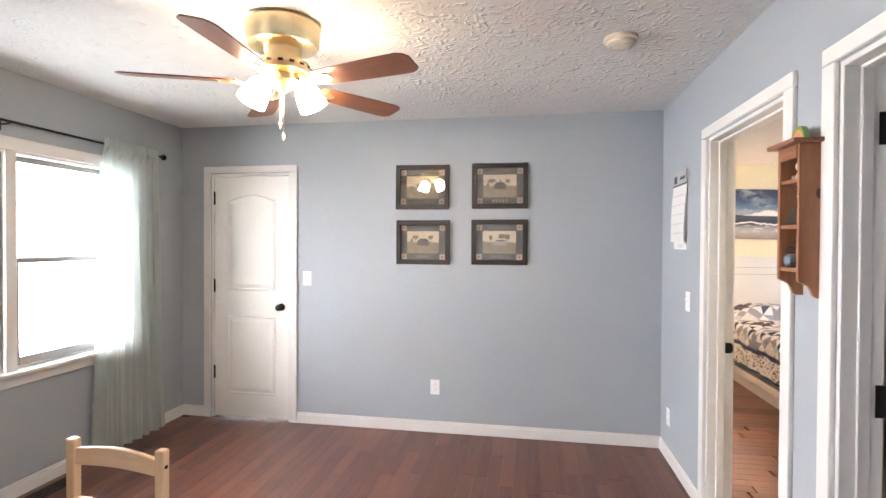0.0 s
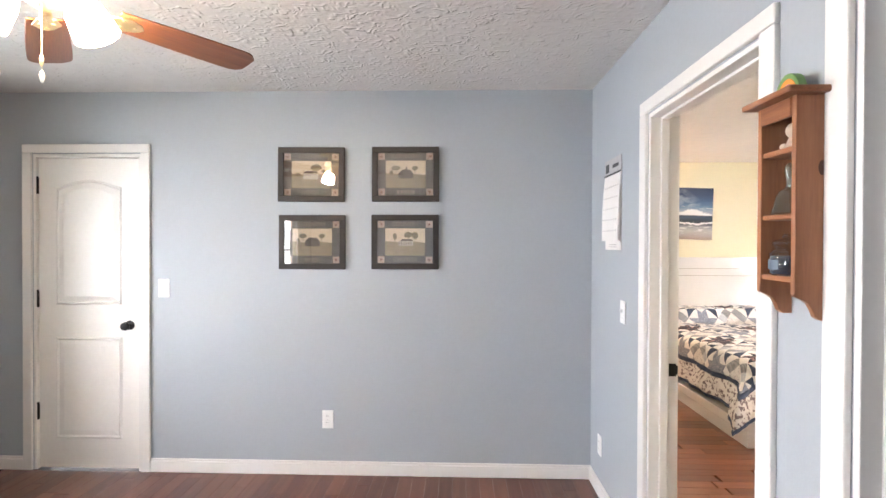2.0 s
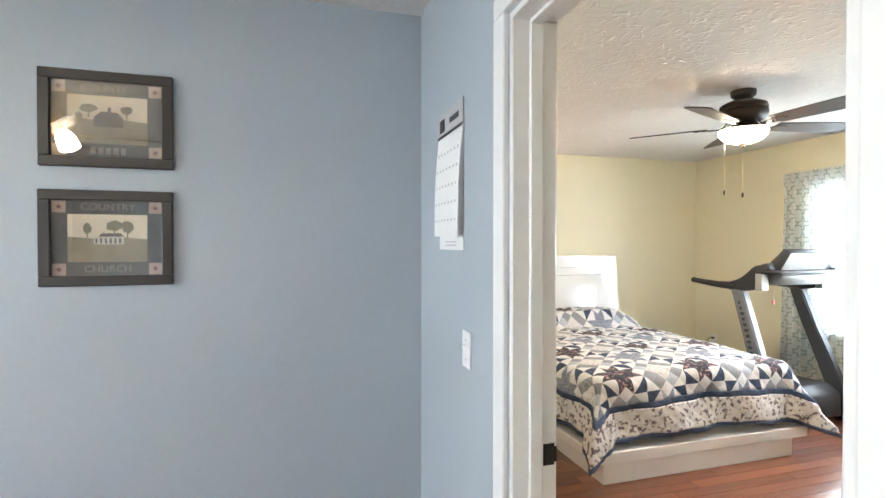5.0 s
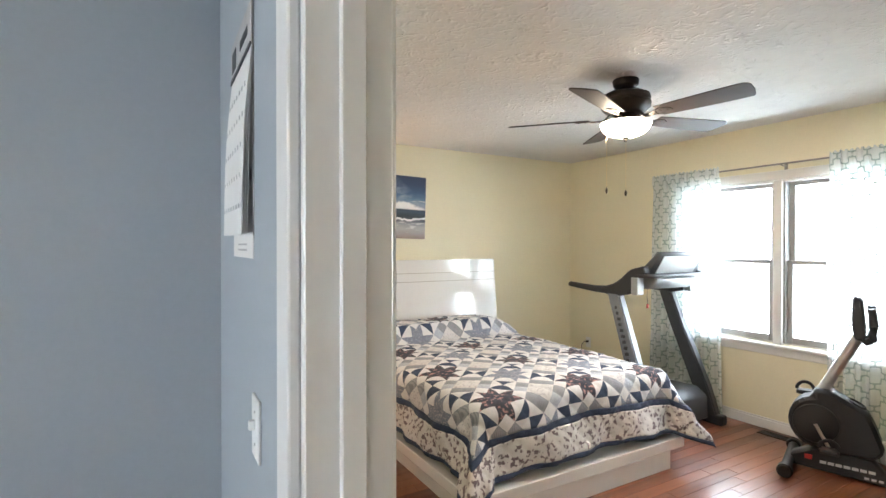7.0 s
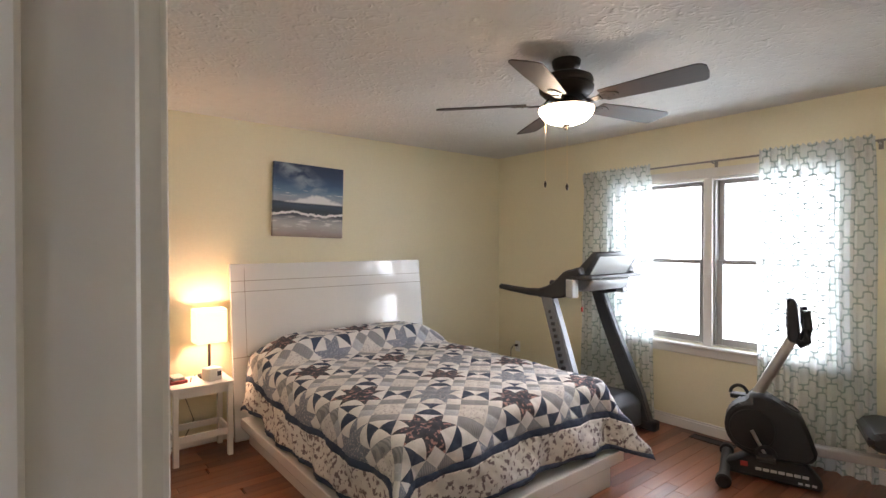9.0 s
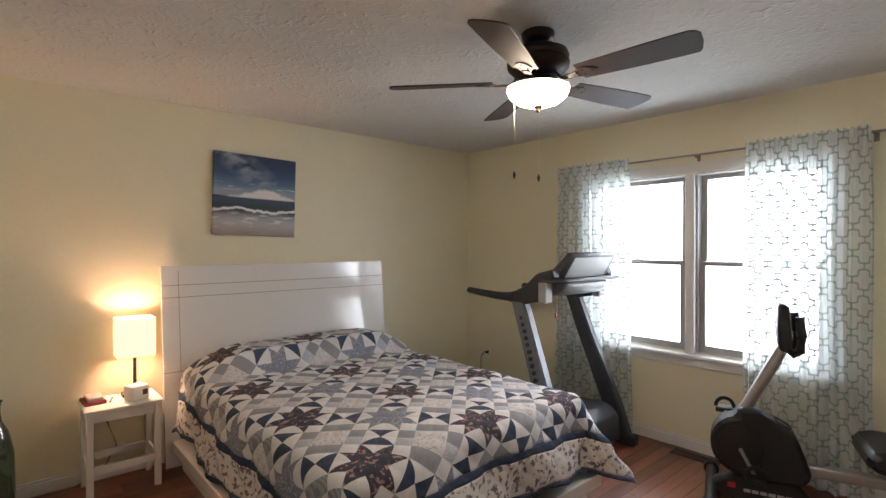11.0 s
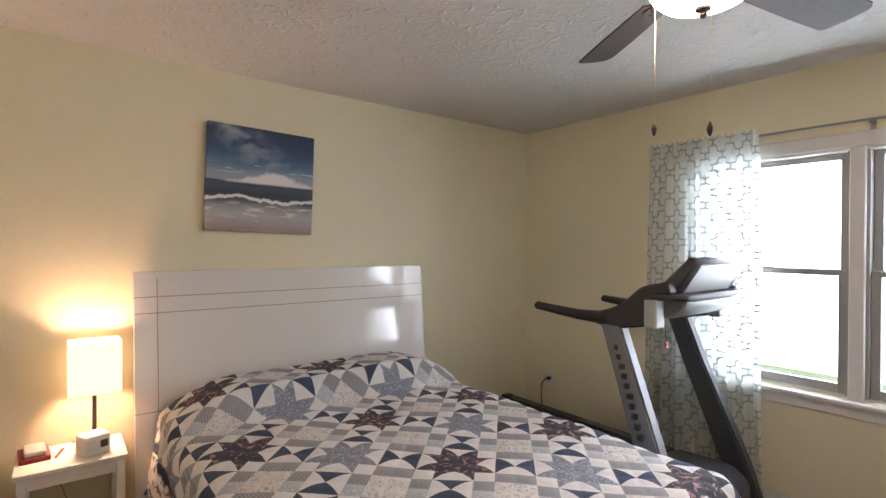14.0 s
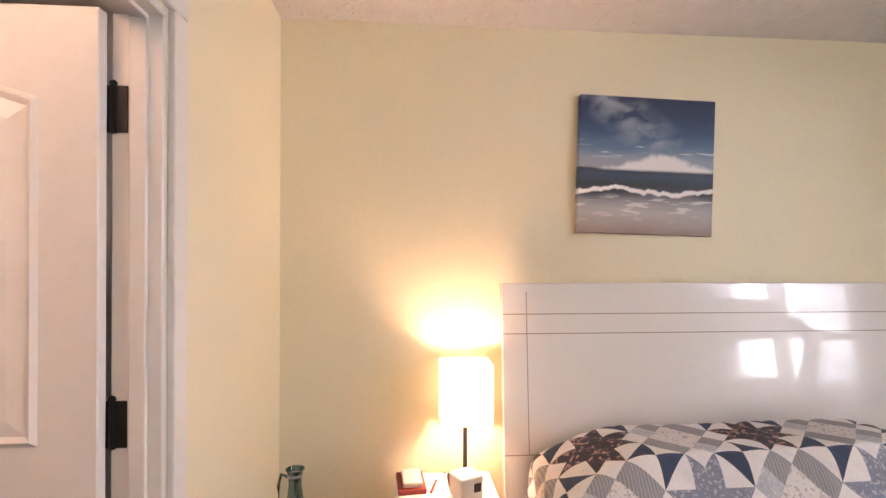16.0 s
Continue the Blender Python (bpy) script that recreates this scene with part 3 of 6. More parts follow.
SHADE_ON = emitter("lit_fabric_shade", (1.0, 0.68, 0.38), 2.8)
GREYFRAME = material("dark_brown_picture_frame", (0.022, 0.017, 0.015), 0.5, vary=0.2, grain=60)
TM_GREY = material("charcoal_plastic", (0.024, 0.024, 0.028), 0.5, vary=0.12, bump=0.05, bump_scale=400)
TM_SILVER = material("silver_grey_paint", (0.17, 0.18, 0.20), 0.42, metal=0.2, vary=0.06)
TM_PALE = material("pale_grey_plastic", (0.30, 0.31, 0.31), 0.45, vary=0.05)
TM_MID = material("slate_grey_paint", (0.055, 0.059, 0.067), 0.45, metal=0.2, vary=0.06)
TM_PANEL = material("light_grey_cover", (0.46, 0.47, 0.46), 0.4, vary=0.05)
BELT = material("black_running_belt", (0.012, 0.012, 0.013), 0.75, vary=0.2, grain=200, bump=0.1)
BIKE_BLACK = material("satin_black_plastic", (0.010, 0.010, 0.012), 0.45, vary=0.2, bump=0.03, bump_scale=300)
BIKE_SILVER = material("brushed_silver_tube", (0.42, 0.40, 0.39), 0.3, metal=0.8, vary=0.08)
VINYL = material("black_seat_vinyl", (0.02, 0.02, 0.022), 0.45, vary=0.2, bump=0.1, bump_scale=120)
RED = material("red_plastic", (0.42, 0.03, 0.03), 0.4)
INK = material("dark_ink", (0.04, 0.04, 0.045), 0.6)
CREAM = material("aged_cream_plastic", (0.68, 0.60, 0.48), 0.45, vary=0.04)
PAPER = material("white_paper", (0.75, 0.74, 0.72), 0.8, vary=0.03)
PAPER_GREY = material("grey_print", (0.45, 0.44, 0.44), 0.8, vary=0.1)


# ---- ceiling fans ----
def blade_outline(r0, r1, w0, w1, clipped, n=6):
    """A paddle from r0 to r1, narrower at its root, with a rounded tip or a slanted one with small nicks."""
    up, low = [], []
    for k in range(n + 1):
        u = k / n
        x = r0 + (r1 - r0 - 0.045) * u
        w = w0 + (w1 - w0) * math.sin(u * math.pi / 2)
        up.append((x, w / 2))
        low.append((x, -w / 2))
    tip = [(r1 - 0.018, w1 * 0.44), (r1, w1 * 0.30), (r1, -w1 * 0.26), (r1 - 0.022, -w1 * 0.44)]
    if clipped:
        tip = [(r1 - 0.034, w1 * 0.49), (r1 - 0.022, w1 * 0.40), (r1 - 0.006, w1 * 0.06), (r1, -w1 * 0.30), (r1 - 0.010, -w1 * 0.42), (r1 - 0.030, -w1 * 0.495)]
    return low + tip[::-1] + up[::-1]


def fan_blade(root, angle, z, r0, r1, w0, w1, mat, iron, label, clipped=False):
    tilt = pose(0, 0, z, 0, 0, angle) @ pose(0, 0, 0, -12, 0, 0)
    b = part("blade", prism(bmesh.new(), blade_outline(r0, r1, w0, w1, clipped), 0.006, None, 0.0015), mat, root, label)
    b.matrix_basis = tilt
    bm = bmesh.new()
    tube(bm, [(0.085, 0, 0.034), (0.125, 0.006, -0.006), (r0 - 0.005, 0.010, -0.006)], 0.010, 8, 0.5)
    tube(bm, [(0.085, 0, 0.034), (0.125, -0.006, -0.006), (r0 - 0.005, -0.010, -0.006)], 0.010, 8, 0.5)
    prism(bm, [(r0 - 0.02, -0.024), (r0 + 0.035, -0.040), (r0 + 0.075, -0.018), (r0 + 0.085, 0), (r0 + 0.075, 0.018), (r0 + 0.035, 0.040), (r0 - 0.02, 0.024)], 0.005, pose(0, 0, -0.0056), 0.001)
    for x, y in ((r0 + 0.02, 0.018), (r0 + 0.02, -0.018), (r0 + 0.06, 0)):
        lathe(bm, [(0.006, -0.0085), (0.006, -0.0056)], 8, (x, y, 0))
    i = part("blade_iron", bm, iron, root, "cast metal blade bracket", True)
    i.matrix_basis = tilt


def pull_chain(root, x, y, z0, z1, mat, pull, weight):
    bm = bmesh.new()
    tube(bm, [(x, y, z1), (x, y, z0)], 0.0008, 5)
    n = int((z1 - z0) / 0.012)
    for k in range(0, n):
        bmesh.ops.create_icosphere(bm, subdivisions=1, radius=0.0013, matrix=Matrix.Translation((x, y, z1 - k * 0.012)))
    chain = part("pull_chain", bm, mat, root, "thin beaded pull chain")
    bm = lathe(bmesh.new(), [(0.0015, 0.022), (0.004, 0.016), (weight, 0.006), (weight, 0.0), (0.004, -0.012), (0.001, -0.016)], 12, (x, y, z0))
    part("chain_pull", bm, pull, chain, "small chain pull", True)


fan = thing("ceiling_fan", pose(-0.84, 2.30, CEIL), "brass hugger ceiling fan with red-brown blades and lit glass shades", "ceiling fan")
part("motor_housing", lathe(bmesh.new(), [(0.166, 0), (0.170, -0.006), (0.164, -0.012), (0.158, -0.082), (0.148, -0.100), (0.120, -0.110), (0.09, -0.113)], 40), BRASS, fan, "polished brass drum housing", True)
part("flywheel", lathe(bmesh.new(), [(0.08, -0.111), (0.08, -0.160), (0.112, -0.170), (0.122, -0.192), (0.112, -0.214), (0.06, -0.220)], 32), BRASS, fan, "brass vented ring", True)
for k in range(16):
    a = 2 * math.pi * k / 16
    part("vent_slot", boxed(-0.011, 0.011, -0.003, 0.003, -0.006, 0.006, bevel=0.002), BRONZE, fan).matrix_basis = pose(0.120 * math.cos(a), 0.120 * math.sin(a), -0.192, 0, 0, math.degrees(a) + 90)
for k in range(5):
    fan_blade(fan, 56.5 + 72 * k, -0.262, 0.185, 0.660, 0.105, 0.142, FAN_WOOD, BRASS, "red-brown wood-grain fan blade")
part("light_fitter", lathe(bmesh.new(), [(0.055, -0.219), (0.062, -0.226), (0.060, -0.244), (0.072, -0.250), (0.066, -0.264), (0.042, -0.282), (0.018, -0.298), (0.006, -0.306)], 28), BRASS, fan, "polished brass light fitter", True)
for angle in (18, -142):
    a = math.radians(angle)
    m = pose(0.074 * math.cos(a), 0.074 * math.sin(a), -0.240) @ Matrix.Rotation(radians(-27), 4, Vector((-math.sin(a), math.cos(a), 0)))
    bm = lathe(bmesh.new(), [(0.020, 0.0), (0.026, -0.012), (0.040, -0.030), (0.053, -0.062), (0.058, -0.095), (0.063, -0.135), (0.060, -0.136), (0.055, -0.095), (0.050, -0.062), (0.037, -0.030)], 20, m=m)
    part("shade", bm, FROST_ON, fan, "lit frosted tulip glass shade", True)
    part("shade_holder", lathe(bmesh.new(), [(0.012, 0.03), (0.024, 0.012), (0.027, -0.006), (0.025, -0.012)], 16, m=m), BRASS, fan, "brass shade holder", True)
pull_chain(fan, 0.012, -0.02, -0.500, -0.296, BRASS, PLASTIC, 0.007)
pull_chain(fan, -0.022, 0.018, -0.440, -0.296, BRASS, BRASS, 0.006)

fan = thing("ceiling_fan", pose(3.42, 4.46, CEIL), "dark bronze ceiling fan with walnut blades and a lit glass bowl", "ceiling fan")
part("canopy", lathe(bmesh.new(), [(0.072, 0), (0.075, -0.006), (0.070, -0.035), (0.050, -0.052), (0.034, -0.058), (0.034, -0.075)], 32), BRONZE, fan, "dark bronze canopy", True)
part("motor_housing", lathe(bmesh.new(), [(0.05, -0.066), (0.095, -0.074), (0.132, -0.092), (0.140, -0.115), (0.134, -0.130), (0.142, -0.140), (0.138, -0.165), (0.112, -0.190), (0.085, -0.200), (0.06, -0.202)], 40), BRONZE, fan, "dark bronze motor housing with stepped rings", True)
for k in range(5):
    fan_blade(fan, 59.2 + 72 * k, -0.228, 0.205, 0.70, 0.115, 0.150, FAN_DARK, BRONZE, "dark walnut fan blade with a clipped tip", True)
part("switch_housing", lathe(bmesh.new(), [(0.060, -0.202), (0.066, -0.21), (0.066, -0.245), (0.078, -0.255), (0.078, -0.268), (0.06, -0.272)], 32), BRONZE, fan, "dark bronze switch housing", True)
# added opaque plate: stops the bowl's glow from reaching the ceiling above
part("light_shield", lathe(bmesh.new(), [(0.070, -0.242), (0.143, -0.247), (0.145, -0.253), (0.0005, -0.253)], 40), BRONZE, fan, "bronze plate added over the bowl to keep its light off the ceiling", True)
part("glass_bowl", lathe(bmesh.new(), [(0.136, -0.254), (0.141, -0.258), (0.139, -0.269), (0.128, -0.291), (0.102, -0.315), (0.060, -0.331), (0.014, -0.336), (0.0005, -0.336)], 40), BOWL_ON, fan, "lit white alabaster glass bowl", True)
part("finial", lathe(bmesh.new(), [(0.022, -0.3355), (0.020, -0.342), (0.008, -0.348), (0.011, -0.355), (0.004, -0.363)], 16), BRONZE, fan, "small bronze finial", True)
pull_chain(fan, -0.045, -0.040, -0.672, -0.322, BRASS, BRONZE, 0.008)
pull_chain(fan, -0.018, 0.125, -0.640, -0.270, BRASS, BRONZE, 0.007)

detector = thing("smoke_detector", pose(0.66, 2.68, CEIL), "round cream plastic smoke detector on the ceiling", "smoke detector")
part("base", lathe(bmesh.new(), [(0.078, 0), (0.078, -0.014), (0.070, -0.019)], 32), CREAM, detector, "", True)
part("cover", lathe(bmesh.new(), [(0.068, -0.016), (0.066, -0.032), (0.052, -0.040), (0.020, -0.043), (0.0005, -0.043)], 32), CREAM, detector, "domed slotted cover", True)
for k in range(6):
    a = k * math.pi / 3
    part("slot", boxed(-0.014, 0.014, -0.002, 0.002, -0.0415, -0.0385), PAPER_GREY, detector).matrix_basis = pose(0.043 * math.cos(a), 0.043 * math.sin(a), 0.0, 0, 0, math.degrees(a) + 90)


# added fill, out of view: warms the south face of the open closet door
closet_fill = thing("closet_fill_light", pose(0.72, 4.92, CEIL), "round flush light added unseen in the closet to brighten its open door", "ceiling light")
part("pan", lathe(bmesh.new(), [(0.150, 0), (0.152, -0.014), (0.138, -0.022)], 32), BRONZE, closet_fill, "dark bronze pan", True)
part("glass_dome", lathe(bmesh.new(), [(0.136, -0.018), (0.130, -0.046), (0.100, -0.078), (0.050, -0.094), (0.0005, -0.097)], 32), emitter("fill_dome_glow", (1.0, 0.64, 0.40), 84.0), closet_fill, "glowing dome of the added fill light", True)


# ---- wall plates: own x across, y out of the wall towards the room (negative), z up ----
def wall_plate(name, m, kind, label):
    root = thing(name, m, label, kind)
    part("plate", boxed(-0.036, 0.036, -0.0055, 0, -0.058, 0.058, bevel=0.003, seg=2), PLASTIC, root)
    if kind == "light switch":
        part("toggle", boxed(-0.005, 0.005, -0.017, -0.005, -0.002, 0.016, bevel=0.002), PLASTIC, root, "small white toggle")
    else:
        for z in (-0.021, 0.021):
            face = part("socket", boxed(-0.016, 0.016, -0.0075, -0.005, z - 0.014, z + 0.014, bevel=0.003), PLASTIC, root)
            bm = bmesh.new()
            box(bm, -0.0075, -0.0055, -0.0079, -0.0074, z - 0.003, z + 0.006)
            box(bm, 0.0055, 0.0075, -0.0079, -0.0074, z - 0.003, z + 0.006)
            part("slots", bm, INK, face)
    for z in (-0.03, 0.03) if kind == "light switch" else (0,):
        part("screw", lathe(bmesh.new(), [(0.0028, 0), (0.0024, 0.001)], 8, m=pose(0, -0.0054, z, 90, 0, 0)), PAPER_GREY, root)
    return root


wall_plate("light_switch", pose(-1.53, NORTH, 1.183), "light switch", "white toggle light switch on the blue-grey wall beside the door")
wall_plate("light_switch", pose(EAST, 3.435, 1.13, 0, 0, -90), "light switch", "white toggle light switch beside the bedroom doorway")
wall_plate("outlet", pose(-0.468, NORTH, 0.353), "outlet", "white duplex wall outlet on the blue-grey wall")
wall_plate("outlet", pose(EAST, 3.83, 0.295, 0, 0, -90), "outlet", "white duplex wall outlet near the room corner")
wall_plate("outlet", pose(BE, 6.52, 0.375, 0, 0, -90), "outlet", "white wall outlet with a plugged-in cord")
cord = thing("power_cord", pose(BE - 0.007, 6.52, 0.385), "black power cord plugged into the bedroom outlet", "cord")
part("plug", boxed(-0.032, 0, -0.012, 0.012, -0.010, 0.012, bevel=0.004, seg=2), BIKE_BLACK, cord)
bm = bmesh.new()
tube(bm, [(-0.030, 0, 0), (-0.06, -0.005, 0.012), (-0.09, 0.01, -0.03), (-0.085, 0.02, -0.13), (-0.09, 0.0, -0.25), (-0.10, -0.06, -0.36), (-0.16, -0.2, -0.380)], 0.004, 6)
part("lead", bm, BIKE_BLACK, cord, "", True)


# ---- writing ----
def words(parent, text, m, size, mat, name="lettering"):
    """Flat raised letters in the built-in font, centred, as a mesh part."""
    curve = bpy.data.curves.new(name, "FONT")
    curve.body, curve.size, curve.align_x, curve.align_y, curve.extrude = text, size, "CENTER", "CENTER", 0.0004
    ob = bpy.data.objects.new(name, curve)
    scene.collection.objects.link(ob)
    me = bpy.data.meshes.new_from_object(ob.evaluated_get(bpy.context.evaluated_depsgraph_get()))
    bpy.data.objects.remove(ob)
    me.materials.clear()
    me.materials.append(mat)
    out = new(name, me)
    out.parent = parent
    out.matrix_basis = m
    return out


# ---- four framed prints ----
MAT_OLIVE = material("faded_olive_print", (0.100, 0.090, 0.080), 0.7, vary=0.2, grain=25)
MAT_TAN = material("tan_patch_print", (0.50, 0.37, 0.29), 0.7, vary=0.15)
MAT_SKY = material("cream_sky_print", (0.70, 0.59, 0.43), 0.7, vary=0.12, grain=12)
MAT_FIELD = material("brown_field_print", (0.29, 0.24, 0.15), 0.7, vary=0.3, grain=20)
MAT_BUILD = material("dark_building_print", (0.11, 0.082, 0.068), 0.7, vary=0.2)
MAT_WHITE = material("white_building_print", (0.55, 0.50, 0.42), 0.7, vary=0.1)
MAT_TREE = material("olive_tree_print", (0.21, 0.18, 0.11), 0.7, vary=0.4, grain=90)
MAT_RUST = material("rust_star_print", (0.20, 0.075, 0.045), 0.7, vary=0.2)
MAT_WORD = material("pale_letter_print", (0.30, 0.255, 0.20), 0.7, vary=0.1)
STAR = [(math.cos(math.pi / 2 + k * math.pi / 5) * (0.011 if k % 2 == 0 else 0.0045), math.sin(math.pi / 2 + k * math.pi / 5) * (0.011 if k % 2 == 0 else 0.0045)) for k in range(10)]


def blob(rx, ry, n, seed):
    rnd = random.Random(seed)
    return [(rx * math.cos(2 * math.pi * k / n) * rnd.uniform(0.75, 1.1), ry * math.sin(2 * math.pi * k / n) * rnd.uniform(0.75, 1.1)) for k in range(n)]


def framed_print(m, title, scene_kind, label):
    """A print behind glass in a flat dark frame; own x across, z up, y 0 at the wall, front at negative y."""
    root = thing("framed_print", m, label, "picture frame", "four country prints")
    w, h, f, d = 0.212, 0.172, 0.036, 0.020
    part("top_rail", boxed(-w, w, -d, 0, h - f, h, bevel=0.003), GREYFRAME, root)
    part("bottom_rail", boxed(-w, w, -d, 0, -h, -h + f, bevel=0.003), GREYFRAME, root)
    part("side_rail", boxed(-w, -w + f, -d, 0, -h + f, h - f, bevel=0.003), GREYFRAME, root)
    part("side_rail", boxed(w - f, w, -d, 0, -h + f, h - f, bevel=0.003), GREYFRAME, root)
    iw, ih = w - f, h - f
    sheet = part("print", boxed(-iw, iw, -0.008, -0.004, -ih, ih), MAT_OLIVE, root, "faded country print with a patched border")

    def flat(name, outline, mat, lift, dx=0.0, dz=0.0):
        part(name, prism(bmesh.new(), [(x + dx, z + dz) for x, z in outline], 0.0003, pose(0, -0.008 - lift, 0, 90, 0, 0)), mat, sheet)

    c = 0.042
    for sx in (-1, 1):
        for sz in (-1, 1):
            cx, cz = sx * (iw - c / 2 - 0.003), sz * (ih - c / 2 - 0.003)
            flat("corner_patch", [(cx - c / 2, cz - c / 2), (cx + c / 2, cz - c / 2), (cx + c / 2, cz + c / 2), (cx - c / 2, cz + c / 2)], MAT_TAN, 0.0002)
            flat("star", STAR, MAT_RUST, 0.0006, cx, cz)
    pw, ph = iw - c - 0.008, ih - c - 0.008
    flat("sky", [(-pw, -0.01), (pw, -0.01), (pw, ph), (-pw, ph)], MAT_SKY, 0.0002)
    flat("field", [(-pw, -ph), (pw, -ph), (pw, -0.004), (pw * 0.4, 0.004), (-pw * 0.2, -0.003), (-pw, 0.006)], MAT_FIELD, 0.0005)
    if scene_kind == "church":
        flat("building", [(-0.045, -0.022), (0.050, -0.022), (0.050, 0.006), (-0.045, 0.006)], MAT_WHITE, 0.0009)
        flat("roof", [(-0.03, 0.006), (0.052, 0.006), (0.04, 0.018), (-0.02, 0.018)], MAT_BUILD, 0.0009)
        for k in range(6):
            flat("window", [(-0.040 + k * 0.015, -0.018), (-0.034 + k * 0.015, -0.018), (-0.034 + k * 0.015, 0.0), (-0.040 + k * 0.015, 0.0)], MAT_BUILD, 0.0013)
        trees = [(-0.065, 0.035, 0.014, 0.020), (0.02, 0.045, 0.030, 0.022), (0.062, 0.042, 0.024, 0.024)]
    elif scene_kind == "home":
        flat("building", [(-0.05, -0.030), (0.045, -0.030), (0.045, 0.008), (-0.05, 0.008)], MAT_WHITE, 0.0009)
        flat("roof", [(-0.055, 0.008), (0.05, 0.008), (0.03, 0.022), (-0.035, 0.022)], MAT_BUILD, 0.0009)
        trees = [(0.03, 0.046, 0.040, 0.022), (0.080, 0.020, 0.018, 0.012), (-0.085, 0.0, 0.02, 0.01)]
    else:
        flat("building", [(-0.045, -0.026), (0.048, -0.026), (0.048, 0.008), (0.03, 0.028), (-0.02, 0.030), (-0.045, 0.008)], MAT_BUILD, 0.0009)
        if scene_kind == "school":
            flat("cupola", [(0.0, 0.030), (0.010, 0.030), (0.010, 0.046), (0.0, 0.046)], MAT_BUILD, 0.0009)
        trees = [(-0.06, 0.040, 0.030, 0.016), (0.06, 0.038, 0.022, 0.016), (-0.09, 0.012, 0.012, 0.014)]
    for k, (x, z, rx, rz) in enumerate(trees):
        flat("tree", blob(rx, rz, 14, k + len(title)), MAT_TREE, 0.0013, x, z)
        flat("tree_trunk", [(x - 0.002, z - rz - 0.016), (x + 0.002, z - rz - 0.016), (x + 0.002, z - rz * 0.5), (x - 0.002, z - rz * 0.5)], MAT_TREE, 0.0011)
    words(sheet, "COUNTRY", pose(0, -0.0086, ih - 0.024, 90, 0, 0), 0.036, MAT_WORD)
    if title:
        words(sheet, title, pose(0, -0.0086, -ih + 0.024, 90, 0, 0), 0.036, MAT_WORD)
    else:
        for k in range(5):
            flat("faded_letter", [(-0.055 + k * 0.024, -ih + 0.012), (-0.039 + k * 0.024, -ih + 0.012), (-0.039 + k * 0.024, -ih + 0.036), (-0.055 + k * 0.024, -ih + 0.036)], MAT_WORD, 0.0006)
    glass = part("glass", boxed(-iw, iw, -0.0135, -0.0115, -ih, ih), PICTURE_GLASS, root, "clear glossy glass")
    glass.visible_shadow = False


framed_print(pose(-0.574, NORTH, 1.909, 0, 0.4, 0), "HOME", "home", "dark-framed faded print of a country house under glass")
framed_print(pose(0.025, NORTH, 1.911), "", "school", "dark-framed faded print of a dark country building under glass")
framed_print(pose(-0.568, NORTH, 1.481), "BARN", "barn", "dark-framed faded print of a country barn under glass")
framed_print(pose(0.023, NORTH, 1.484), "CHURCH", "church", "dark-framed faded print of a white country church under glass")


# ---- calendar on the partition ----
cal = thing("wall_calendar", pose(EAST, 3.605, 1.925, 0, 0, -90) @ Matrix.Diagonal((1, 1, 0.954, 1)), "white paper wall calendar with curled pages hanging by the doorway", "calendar")


def curled_sheet(w, z0, z1, lean, curl, thick=0.0008, n=10):
    bm = bmesh.new()
    rows_ = []
    for k in range(n + 1):
        u = k / n
        y = -0.004 - lean * u - curl * math.sin(u * math.pi) - 0.012 * max(0, u - 0.55) ** 1.5
        rows_.append([bm.verts.new((sx * w / 2 + 0.012 * u * (sx < 0), y - dy, z0 + (z1 - z0) * u)) for dy in (0, thick) for sx in (-1, 1)])
    for a, b in zip(rows_, rows_[1:]):
        bm.faces.new((a[0], a[1], b[1], b[0]))
        bm.faces.new((a[2], b[2], b[3], a[3]))
        bm.faces.new((a[0], b[0], b[2], a[2]))
        bm.faces.new((a[1], a[3], b[3], b[1]))
    bmesh.ops.recalc_face_normals(bm, faces=bm.faces)
    return bm


part("backing_card", boxed(-0.135, 0.135, -0.002, -0.0004, -0.505, 0.0), PAPER, cal, "white backing card")
part("header", boxed(-0.14, 0.14, -0.006, -0.0022, -0.075, 0.012, bevel=0.001), PAPER_GREY, cal, "pale printed header strip")
part("binding", boxed(-0.14, 0.14, -0.008, -0.0062, -0.082, -0.072), INK, cal, "dark binding strip")
for k in range(3):
    part("page", curled_sheet(0.285, -0.078, -0.455 + 0.006 * k, 0.006 + 0.004 * k, 0.003 + 0.002 * k), PAPER, cal, "curled white page")
page = part("front_page", curled_sheet(0.285, -0.078, -0.455, 0.016, 0.007), PAPER, cal, "front page with rows of small dates")
for row in range(5):
    for col in range(7):
        x, u = -0.115 + col * 0.037, (0.20 + row * 0.165)
        z = -0.078 - 0.377 * u
        y = -0.004 - 0.016 * u - 0.007 * math.sin(u * math.pi) - 0.012 * max(0, u - 0.55) ** 1.5 - 0.0012
        part("date_mark", boxed(x, x + 0.010, y - 0.0008, y, z, z + 0.009), PAPER_GREY, page)
part("header_picture", boxed(-0.12, -0.06, -0.0068, -0.0058, -0.06, -0.012), INK, cal, "small dark picture")
part("header_line", boxed(0.0, 0.10, -0.0068, -0.0058, -0.044, -0.024), INK, cal)
for z in (-0.478, -0.490):
    part("footer_line", boxed(-0.06, 0.06, -0.0027, -0.0019, z, z + 0.004), PAPER_GREY, cal)


# ---- hanging knick-knack shelf ----
shelf = thing("wall_shelf", pose(EAST, 2.110, 1.30), "small honey-pine hanging shelf with scrolled feet and three boards", "shelf")
SW, SD = 0.071, 0.080


